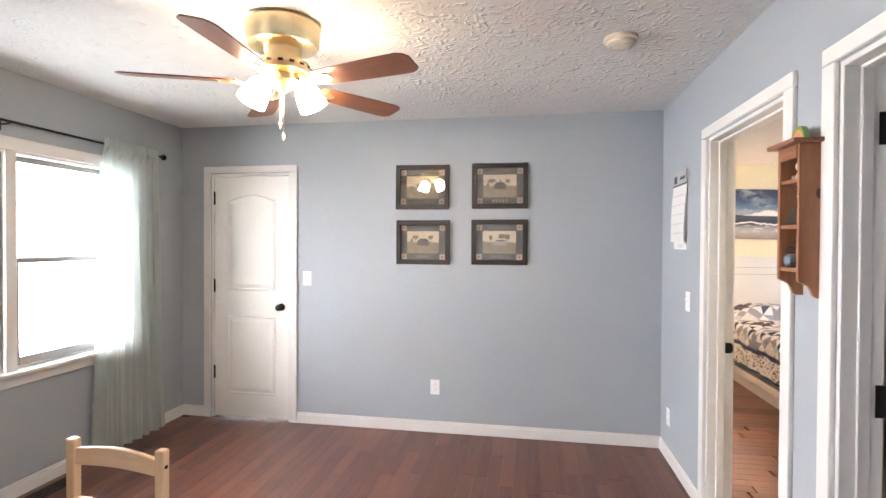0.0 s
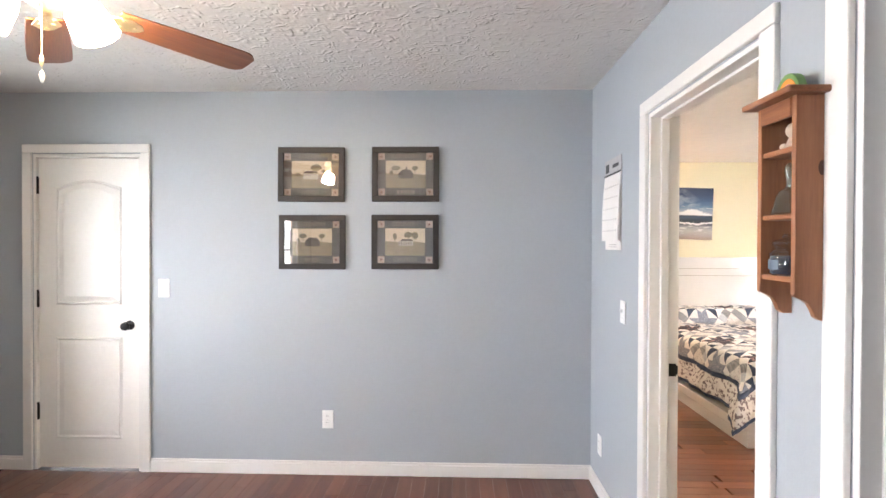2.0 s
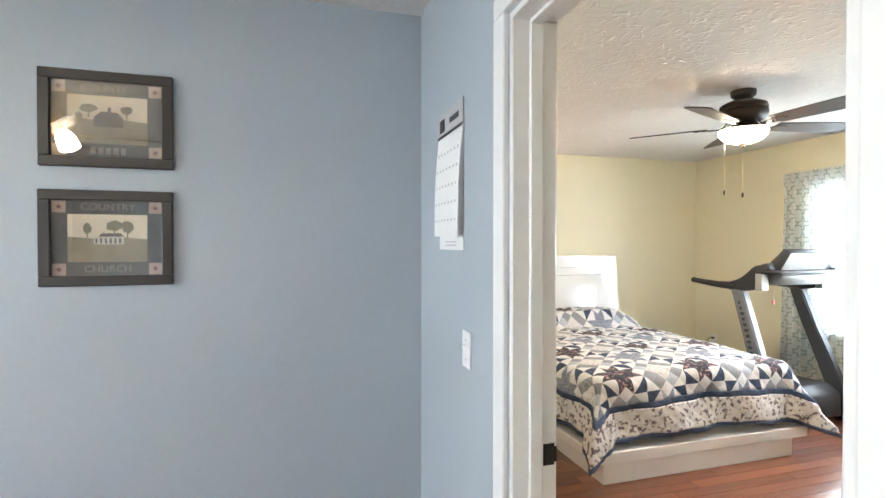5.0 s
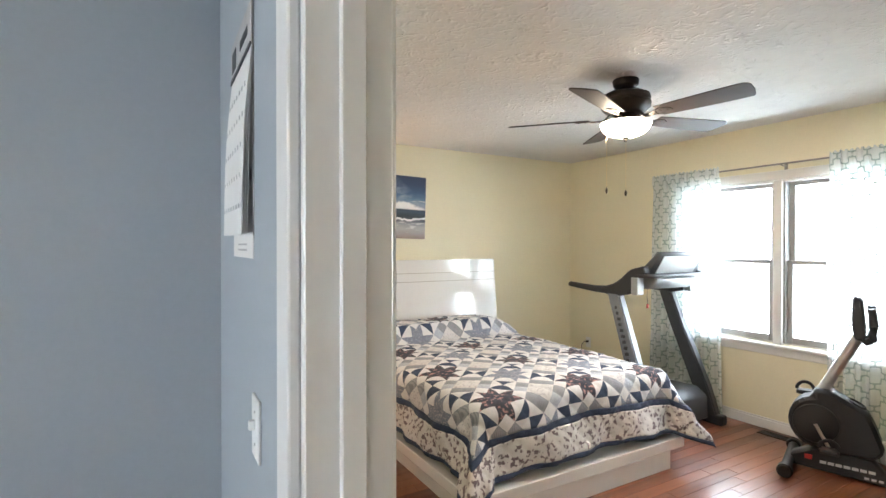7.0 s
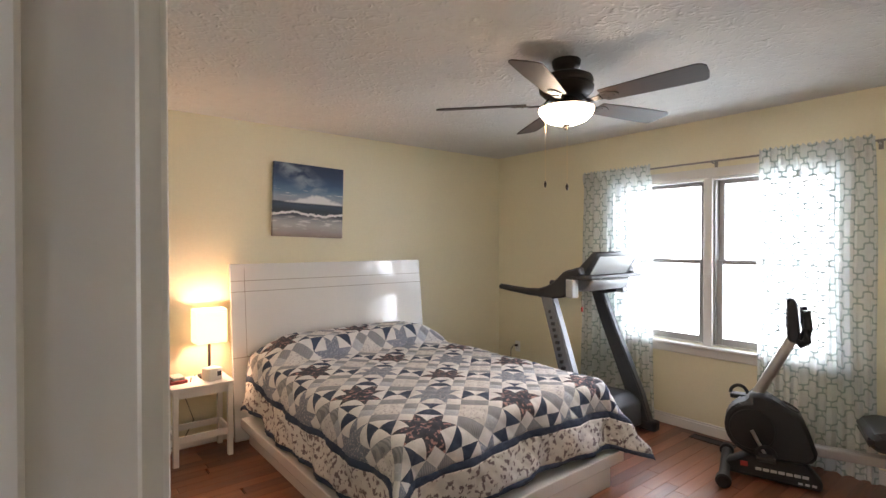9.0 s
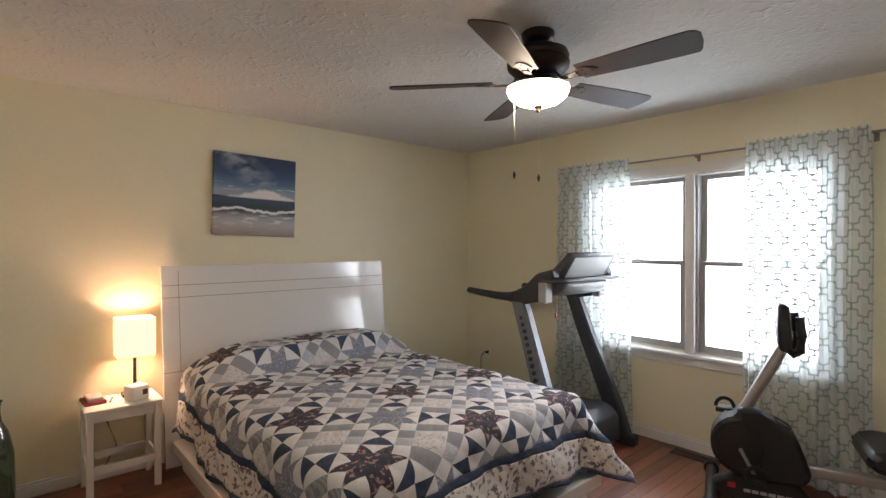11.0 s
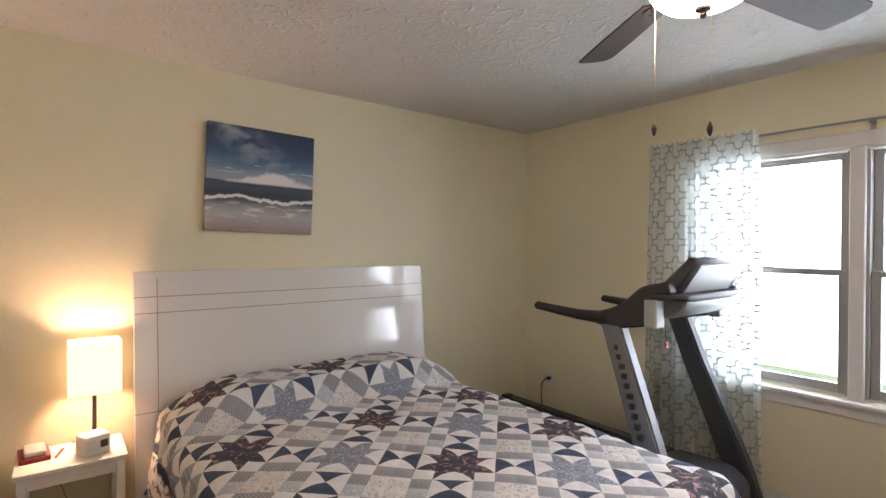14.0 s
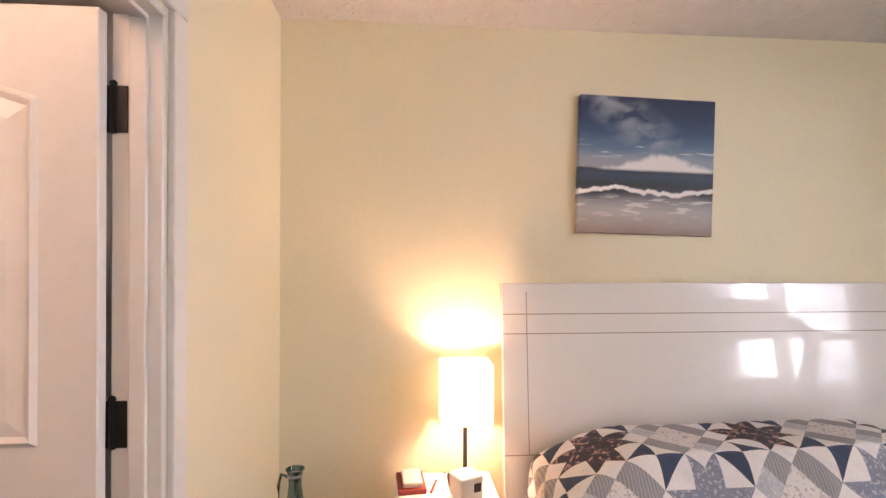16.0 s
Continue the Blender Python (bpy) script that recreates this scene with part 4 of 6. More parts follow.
def scroll_side(y0, y1):
    out = [(0, 0.0), (-0.022, 0.0), (-0.034, 0.008), (-0.040, 0.024), (-0.048, 0.038), (-0.060, 0.046), (-0.074, 0.052), (-SD, 0.056), (-SD, 0.51), (0, 0.51)]
    return prism(bmesh.new(), out, y1 - y0, Matrix(((1, 0, 0, 0), (0, 0, 1, y0), (0, 1, 0, 0), (0, 0, 0, 1))), 0.0015)


part("side_panel", scroll_side(-SW, -SW + 0.014), PINE, shelf, "pine side with a scrolled foot and a dark knot")
part("side_panel", scroll_side(SW - 0.014, SW), PINE, shelf)
part("knot", lathe(bmesh.new(), [(0.010, 0), (0.007, 0.0006), (0.0005, 0.0008)], 14, m=pose(-0.020, -SW, 0.345, 90, 0, 0) @ Matrix.Diagonal((1, 1.7, 1, 1))), material("dark_wood_knot", (0.07, 0.022, 0.010), 0.5, vary=0.3), shelf, "dark oval knot", True)
for z in (0.085, 0.231, 0.385):
    part("shelf_board", boxed(-0.076, -0.002, -SW + 0.0142, SW - 0.0142, z, z + 0.013, bevel=0.002), PINE_SHELF, shelf)
part("front_rail", boxed(-0.083, -0.071, -SW + 0.0142, SW - 0.0142, 0.465, 0.509, bevel=0.002), PINE_SHELF, shelf)
part("cap", boxed(-0.110, -0.002, -SW - 0.022, SW + 0.022, 0.5105, 0.526, bevel=0.005, seg=2), PINE_SHELF, shelf, "moulded pine top board")

jar = thing("candle_jar", pose(EAST - 0.042, 2.120, 1.30 + 0.0982) @ Matrix.Diagonal((1.08, 1.08, 0.84, 1)), "dark blue candle in a lidded glass jar on the shelf", "candle")
CLEAR = glass_material("clear_jar_glass", (0.93, 0.96, 0.97), 0.12)
part("wax", lathe(bmesh.new(), [(0.031, 0.003), (0.033, 0.008), (0.033, 0.052), (0.031, 0.055), (0.0005, 0.054)], 24), material("dark_blue_wax", (0.012, 0.014, 0.030), 0.35, vary=0.15), jar, "dark blue wax", True)
part("glass", lathe(bmesh.new(), [(0.032, 0), (0.0365, 0.006), (0.0365, 0.062), (0.030, 0.072), (0.026, 0.078), (0.028, 0.084)], 28), CLEAR, jar, "clear round jar", True)
part("lid", lathe(bmesh.new(), [(0.029, 0.0845), (0.031, 0.089), (0.029, 0.096), (0.018, 0.103), (0.008, 0.105), (0.012, 0.111), (0.010, 0.117), (0.0005, 0.119)], 24), CLEAR, jar, "domed glass lid", True)
bm = bmesh.new()
for k in range(6):
    a0, a1 = math.pi * (0.80 + k * 0.06), math.pi * (0.80 + (k + 1) * 0.06)
    vs = [bm.verts.new((0.0372 * math.cos(a), 0.0372 * math.sin(a), z)) for a, z in ((a0, 0.016), (a1, 0.016), (a1, 0.044), (a0, 0.044))]
    bm.faces.new(vs)
part("label", bm, material("blue_grey_label", (0.12, 0.16, 0.21), 0.5, vary=0.3, grain=60), jar, "pale blue paper label")

bell = thing("glass_bell", pose(EAST - 0.042, 2.118, 1.30 + 0.2442) @ Matrix.Diagonal((1.1, 1.1, 1.2, 1)), "green pressed-glass hand bell on the shelf", "bell")
GREEN = glass_material("green_pressed_glass", (0.80, 0.90, 0.85), 0.14, 0.05)
part("body", lathe(bmesh.new(), [(0.033, 0), (0.035, 0.003), (0.030, 0.016), (0.026, 0.034), (0.020, 0.046), (0.010, 0.052), (0.007, 0.054)], 16), GREEN, bell, "fluted green glass bell", True)
part("handle", lathe(bmesh.new(), [(0.007, 0.054), (0.005, 0.066), (0.008, 0.078), (0.009, 0.092), (0.006, 0.100), (0.0005, 0.104)], 12), GREEN, bell, "tapered glass handle", True)

bm = bmesh.new()
lathe(bm, [(0.017, 0), (0.020, 0.006), (0.015, 0.020), (0.011, 0.028)], 16)
bmesh.ops.create_uvsphere(bm, u_segments=16, v_segments=10, radius=0.019, matrix=Matrix.Translation((0, 0, 0.044)))
for s in (-1, 1):
    bmesh.ops.create_uvsphere(bm, u_segments=8, v_segments=6, radius=0.008, matrix=Matrix.Translation((-0.018, s * 0.013, 0.007)))
bmesh.ops.translate(bm, verts=bm.verts, vec=(EAST - 0.042, 2.100, 1.30 + 0.3982))
solid("figurine", bm, material("cream_ceramic", (0.55, 0.42, 0.32), 0.4, vary=0.25, grain=40), "small cream ceramic figurine on the top shelf", "figurine", smooth=True)
ornament = thing("ornament", pose(EAST - 0.050, 2.118, 1.8262, 90, 0, 90), "small painted wooden rainbow ornament on top of the shelf", "ornament")
for k, (tone, word) in enumerate((((0.16, 0.30, 0.10), "green"), ((0.72, 0.26, 0.04), "orange"), ((0.62, 0.20, 0.24), "pink"), ((0.78, 0.74, 0.66), "white"))):
    r1 = 0.044 - 0.010 * k
    r0 = r1 - 0.0097 if k < 3 else 0.002
    arc = [(r1 * math.cos(math.pi * i / 14), r1 * 1.25 * math.sin(math.pi * i / 14)) for i in range(15)]
    arc += [(r0 * math.cos(math.pi * i / 14), r0 * 1.25 * math.sin(math.pi * i / 14)) for i in range(14, -1, -1)]
    part("arch", prism(bmesh.new(), arc, 0.020, None, 0.001), material(word + "_painted_wood", tone, 0.5, vary=0.15), ornament, word + " painted arch")


# ---- curtains: own x along the wall, y into the wall (room side negative), z up from the floor ----
def curtain_sheet(x0, x1, z0, z1, folds, amp, seed, spread=0.0, header=0.06, y=0.0, slack=1.65, nz=34):
    rnd = random.Random(seed)
    n = folds * 10
    ph = [rnd.uniform(0.7, 1.3) for _ in range(folds + 2)]
    bm = bmesh.new()
    uv = bm.loops.layers.uv.new("uv")
    grid, spots = [], {}
    for j in range(nz + 1):
        v = j / nz
        z = z0 + (z1 - z0) * v
        row = []
        for i in range(n + 1):
            u = i / n
            f = u * folds
            k = int(f)
            a = amp * ph[min(k, folds)] * (0.45 + 0.55 * (1 - v) ** 0.5)
            if z > z1 - header:
                a *= 0.75
            tight = 0.30 * v ** 3 * math.sin(6.6 * math.pi * f + seed)
            off = a * tight + a * math.sin(2 * math.pi * f + 0.5 * math.sin(3.1 * v + seed)) + 0.3 * a * math.sin(5.3 * math.pi * f + 2 * v)
            x = x0 + (x1 - x0) * u + spread * (u - 0.5) * (1 - v) + 0.006 * math.sin(7 * v + 9 * u)
            if z > z1 - header:
                # the rod pocket: gathered cloth in front of the rod
                off = -0.012 - 0.5 * abs(off)
                off += 0.005 * math.sin(17 * f + seed) + 0.004 * math.sin(31 * f) - 0.006 * math.sin(math.pi * (z1 - z) / header)
                z += 0.009 * math.sin(13 * f + seed) * (j == nz)
            vert = bm.verts.new((x, y + off, z))
            spots[vert] = ((x1 - x0) * u * slack, z)
            row.append(vert)
            z = z0 + (z1 - z0) * v
        grid.append(row)
    for a, b in zip(grid, grid[1:]):
        for i in range(n):
            face = bm.faces.new((a[i], a[i + 1], b[i + 1], b[i]))
            for loop in face.loops:
                loop[uv].uv = spots[loop.vert]
    return bm


def curtain_rod(m, x0, x1, z, mat, finial, label, r=0.008):
    root = thing("curtain_rod", m, label, "curtain rod")
    bm = tube(bmesh.new(), [(x0, -0.075, z), (x1, -0.075, z)], r, 12)
    part("rod", bm, mat, root, "", True)
    for x, s in ((x0, -1), (x1, 1)):
        part("finial", lathe(bmesh.new(), [(0.006, 0), (0.011, 0.006), (0.009, 0.012), (finial, 0.026), (finial, 0.038), (0.008, 0.052), (0.0005, 0.055)], 16, m=pose(x, -0.075, z, 0, 90 * s, 0)), mat, root, "turned finial", True)
    for x in (x0 + 0.10, (x0 + x1) / 2, x1 - 0.10):
        bm = tube(bmesh.new(), [(x, 0, z - 0.012), (x, -0.05, z - 0.012), (x, -0.075, z - 0.009)], 0.005, 8)
        box(bm, x - 0.012, x + 0.012, -0.004, 0, z - 0.045, z + 0.015, 0.001)
        part("bracket", bm, mat, root, "small wall bracket")
    return root


SHEER_BLUE = sheer_material("pale_teal_sheer", (0.60, 0.655, 0.64), None, 0.15, lets=0.42)
TRELLIS = sheer_material("trellis_print_sheer", (0.88, 0.92, 0.91), (0.34, 0.40, 0.38), 0.34)
ROD_GREY = material("brushed_grey_rod", (0.30, 0.28, 0.26), 0.35, metal=0.8)
wall_w, wall_e = pose(WEST, 2.60, 0, 0, 0, 90), pose(BE, 4.54, 0, 0, 0, -90)
curtain_rod(wall_w, -1.20, 1.085, 2.135, BLACK, 0.022, "black metal curtain rod over the living room window")
curtain_rod(pose(WEST, -1.27, 0, 0, 0, 90), -1.20, 1.45, 2.135, BLACK, 0.022, "black metal curtain rod over the farther window")
curtain_rod(wall_e, -1.00, 1.115, 2.10, ROD_GREY, 0.014, "slim grey curtain rod over the bedroom window", 0.007)


def curtain(m, sheet, mat, label):
    root = thing("curtain", m, label, "curtain")
    part("panel", sheet, mat, root, "", True)
    return root


curtain(wall_w, curtain_sheet(0.545, 1.035, 0.03, 2.175, 8, 0.030, 2, 0.14, 0.09, -0.078), SHEER_BLUE, "pale grey-teal sheer curtain gathered on the rod")
curtain(pose(WEST, -1.27, 0, 0, 0, 90), curtain_sheet(0.62, 1.36, 0.03, 2.185, 9, 0.030, 4, 0.14, 0.10, -0.078), SHEER_BLUE, "pale grey-teal sheer curtain of the farther window")
curtain(wall_e, curtain_sheet(-1.08, -0.425, 0.025, 2.135, 9, 0.020, 5, 0.08, 0.07, -0.078), TRELLIS, "sheer white curtain with a grey-green trellis print")
curtain(wall_e, curtain_sheet(0.375, 1.005, 0.02, 2.135, 9, 0.020, 8, 0.04, 0.07, -0.078), TRELLIS, "sheer white curtain with a grey-green trellis print beside the bike")


# ---- floor registers ----
def floor_register(x0, x1, y0, y1, label):
    root = thing("floor_vent", pose((x0 + x1) / 2, (y0 + y1) / 2, 0), label, "floor vent")
    w, l = (x1 - x0) / 2, (y1 - y0) / 2
    bm = bmesh.new()
    for a in ((-w, w, -l, -l + 0.014), (-w, w, l - 0.014, l), (-w, -w + 0.014, -l + 0.014, l - 0.014), (w - 0.014, w, -l + 0.014, l - 0.014)):
        box(bm, *a, 0.0005, 0.006, 0.0015)
    part("frame", bm, BRONZE, root)
    part("pan", boxed(-w + 0.01, w - 0.01, -l + 0.01, l - 0.01, 0.0004, 0.0012), INK, root)
    n = int(2 * l / 0.02)
    for k in range(1, n):
        part("slat", boxed(-w + 0.014, w - 0.014, -l + k * 0.02 - 0.003, -l + k * 0.02 + 0.003, 0.0015, 0.005), BRONZE, root)


floor_register(-2.60, -2.49, 2.58, 2.90, "dark bronze floor vent beneath the window")
floor_register(5.115, 5.215, 4.30, 4.61, "dark bronze floor vent beneath the bedroom window")


# ---- pine chair ----
chair = thing("dining_chair", pose(-1.113, 1.681, 0, 0, 0, -5.2), "pale pine dining chair with a curved top rail", "chair")
for x in (-0.185, 0.185):
    bm = bmesh.new()
    prism(bm, [(-0.017, -0.016), (0.017, -0.016), (0.017, 0.016), (-0.017, 0.016)], 0.80, pose(x, 0, 0), 0.004)
    part("rear_post", bm, CHAIR_WOOD, chair, "pale pine back post")
    part("front_leg", boxed(x - 0.018, x + 0.018, -0.40, -0.364, 0, 0.43, bevel=0.003), CHAIR_WOOD, chair)
    part("side_rail", boxed(x - 0.010, x + 0.010, -0.364, -0.016, 0.37, 0.42, bevel=0.002), CHAIR_RAIL, chair)
for z0, z1, bow in ((0.712, 0.786, 0.018), (0.555, 0.60, 0.0)):
    up = [(-0.168 + 0.336 * k / 12, z1 - bow + bow * math.sin(math.pi * k / 12)) for k in range(13)]
    low = [(x, z0 + 0.5 * (z - z1 + bow)) for x, z in up]
    part("back_rail", prism(bmesh.new(), low + up[::-1], 0.018, pose(0, 0.009, 0, 90, 0, 0), 0.003), CHAIR_RAIL, chair, "curved pine back rail")
part("seat", boxed(-0.20, 0.20, -0.41, -0.018, 0.43, 0.45, bevel=0.006, seg=2), CHAIR_RAIL, chair)
part("front_rail", boxed(-0.167, 0.167, -0.392, -0.372, 0.37, 0.42, bevel=0.002), CHAIR_RAIL, chair)
part("bolt", lathe(bmesh.new(), [(0.007, 0), (0.006, 0.002)], 10, m=pose(0.202, 0, 0.745, 0, 90, 0)), BLACK, chair, "dark bolt head")


# ---- bed ----
bed = thing("bed", pose(3.245, 4.53, 0), "white gloss-lacquered platform bed with a leaning headboard", "bed")
part("plinth", boxed(-0.79, 0.715, 0.012, 2.07, 0, 0.125, bevel=0.004), LACQUER, bed, "white recessed plinth")
part("platform", boxed(-0.845, 0.845, 0.0, 2.085, 0.1255, 0.198, bevel=0.006, seg=2), LACQUER, bed, "white lacquered platform edge")
part("mattress", boxed(-0.74, 0.74, 0.14, 2.10, 0.1985, 0.52, bevel=0.05, seg=3), PAPER, bed, "pale mattress")
# the headboard leans a little towards the wall
lean = pose(0, 2.094, 0.0, -5.4, 0, 0)
hb = part("headboard", boxed(-0.880, 0.880, 0.0, 0.035, 0.02, 1.337, bevel=0.004, seg=2), LACQUER, bed, "glossy white panelled headboard")
hb.matrix_basis = lean
for z in (1.207, 1.125, 0.632):
    part("groove", boxed(-0.8795, 0.8795, -0.0007, 0.0005, z - 0.0022, z + 0.0022), GROOVE, hb, "thin dark joint line")
part("groove", boxed(-0.777, -0.773, -0.0007, 0.0005, 0.632, 1.30), GROOVE, hb, "thin upright joint line")


# ---- patchwork quilt ----
def cloth(name, colour, print_colour=None, scale=60, share=0.5, stripes=0.0, rough=0.9):
    """Cotton with a small print: specks of a second colour, or fine stripes."""
    m = material(name, colour, rough, vary=0.08, grain=120, bump=0.25, bump_scale=500)
    if not print_colour:
        return m
    nt = m.node_tree
    b = nt.nodes["Principled BSDF"]
    base = b.inputs["Base Color"].links[0].from_socket
    co = nt.nodes.new("ShaderNodeTexCoord")
    if stripes:
        tex = nt.nodes.new("ShaderNodeTexWave")
        tex.inputs["Scale"].default_value, tex.inputs["Distortion"].default_value = stripes, 1.5
    else:
        tex = nt.nodes.new("ShaderNodeTexNoise")
        tex.inputs["Scale"].default_value, tex.inputs["Detail"].default_value = scale, 3
    nt.links.new(co.outputs["Object"], tex.inputs["Vector"])
    ramp = nt.nodes.new("ShaderNodeMapRange")
    ramp.inputs["From Min"].default_value, ramp.inputs["From Max"].default_value = share, share + 0.06
    nt.links.new(tex.outputs["Fac"], ramp.inputs["Value"])
    mix = nt.nodes.new("ShaderNodeMix")
    mix.data_type = "RGBA"
    nt.links.new(ramp.outputs[0], mix.inputs[0])
    nt.links.new(base, mix.inputs[6])
    mix.inputs[7].default_value = (*print_colour, 1)
    nt.links.new(mix.outputs[2], b.inputs["Base Color"])
    return m


Q_WHITE = cloth("white_cotton", (0.70, 0.70, 0.72), (0.60, 0.62, 0.67), 95, 0.62)
Q_GREY = cloth("grey_striped_cotton", (0.32, 0.335, 0.375), (0.22, 0.235, 0.28), stripes=28, share=0.55)
Q_PALE = cloth("pale_blue_grey_cotton", (0.42, 0.46, 0.54), (0.58, 0.60, 0.65), 120, 0.56)
Q_NAVY = cloth("navy_cotton", (0.040, 0.060, 0.115), (0.06, 0.085, 0.15), 150, 0.6)
Q_DARK = cloth("dark_floral_cotton", (0.048, 0.050, 0.072), (0.40, 0.24, 0.24), 48, 0.56)
Q_FLORAL = cloth("light_floral_cotton", (0.66, 0.64, 0.63), (0.17, 0.135, 0.155), 36, 0.535)
Q_SOFT = cloth("soft_floral_cotton", (0.64, 0.63, 0.64), (0.40, 0.39, 0.43), 80, 0.55)
Q_SLATE = cloth("slate_blue_floral_cotton", (0.20, 0.23, 0.31), (0.42, 0.43, 0.50), 90, 0.55)
Q_ALL = [Q_WHITE, Q_GREY, Q_PALE, Q_NAVY, Q_DARK, Q_FLORAL, Q_SOFT, Q_SLATE]
UNIT, MIDX, MIDY = 0.0719, 3.25, 5.27


def patch(u, v):
    """Which cloth at (u, v), counted in small squares along the quilt's own slanting rows: sawtooth stars, dark and
    slate by turns, with navy and white hourglasses between them, and small florals in rings of grey squares."""
    su, sv = round(u / 6), round(v / 6)
    cell = math.floor(u) * 5 + math.floor(v) * 3
    p, q = abs(u - 6 * su), abs(v - 6 * sv)
    lo, hi = min(p, q), max(p, q)
    if hi < 2:
        tone = 4 if (su + sv) % 2 == 0 else 7
        return tone if hi < 1 or (lo < 1 and lo > hi - 1) else 0
    if lo > 2:
        return 6
    if lo < 1:
        return 3 if 3 - hi > lo else 0
    return (1, 2, 1)[cell % 3]


def quilt_shape(a, b, x0, x1, y0, y1, top, floor_z):
    """From flat cloth coordinates to the draped place over a mattress edge."""
    # cloth that climbs the pillows covers less of the bed
    climb = y1 - 0.46
    b = b if b < climb else (climb + (b - climb) * 0.65 if b < climb + 0.20 else b - 0.07)
    dx = x0 - a if a < x0 else (a - x1 if a > x1 else 0.0)
    sx = -1 if a < x0 else 1
    dy = y0 - b if b < y0 else 0.0
    x, y = min(max(a, x0), x1), min(max(b, y0), y1)
    d = math.hypot(dx, dy)
    r = 0.085
    z = top
    # the bulge of the pillows, and a soft crown over the mattress
    t = (b - (y1 - 0.46)) / 0.13
    hump = 0.0 if t < 0 else (math.sin(min(t, 1.0) * math.pi / 2) ** 2) * 0.145
    t2 = max(0.0, (b - (y1 - 0.10)) / 0.10)
    hump *= 1 - 0.45 * min(t2, 1) ** 2
    edge = min(max((min(a - x0, x1 - a) + 0.03) / 0.30, 0.0), 1.0)
    z += hump * (0.35 + 0.65 * math.sin(edge * math.pi / 2)) + 0.02 * math.sin(math.pi * min(max((a - x0) / (x1 - x0), 0), 1)) ** 0.6
    z += 0.006 * math.sin(5.1 * a + 2.2 * b) + 0.004 * math.sin(11 * b - 3 * a)
    if d > 0:
        nx, ny = sx * dx / d, -dy / d
        if d < r * math.pi / 2:
            ang = d / r
            out, down = r * math.sin(ang), r * (1 - math.cos(ang))
        else:
            over = d - r * math.pi / 2
            corner = min(dx, dy) / max(dx, dy, 1e-6)
            flare = 0.10 + 0.47 * corner
            out, down = r + over * flare, r + over * math.sqrt(1 - min(flare, 0.95) ** 2)
        wob = 0.016 * math.sin(9.5 * (a + b) + 1.3) + 0.010 * math.sin(23 * (a - b))
        out += wob * min(down / 0.25, 1.0)
        x, y, z = x + nx * out, y + ny * out, z - down * (1.0 if d else 0)
        if z < floor_z and 2.40 < x < 4.09 and y > 4.53:
            # what reaches the platform lies out on it, past its edge it hangs on
            spare = floor_z - z
            z = floor_z + 0.004 * math.sin(31 * (a + b))
            x, y = x + nx * spare * 0.9, y + ny * spare * 0.9
    return Vector((x, y, z))


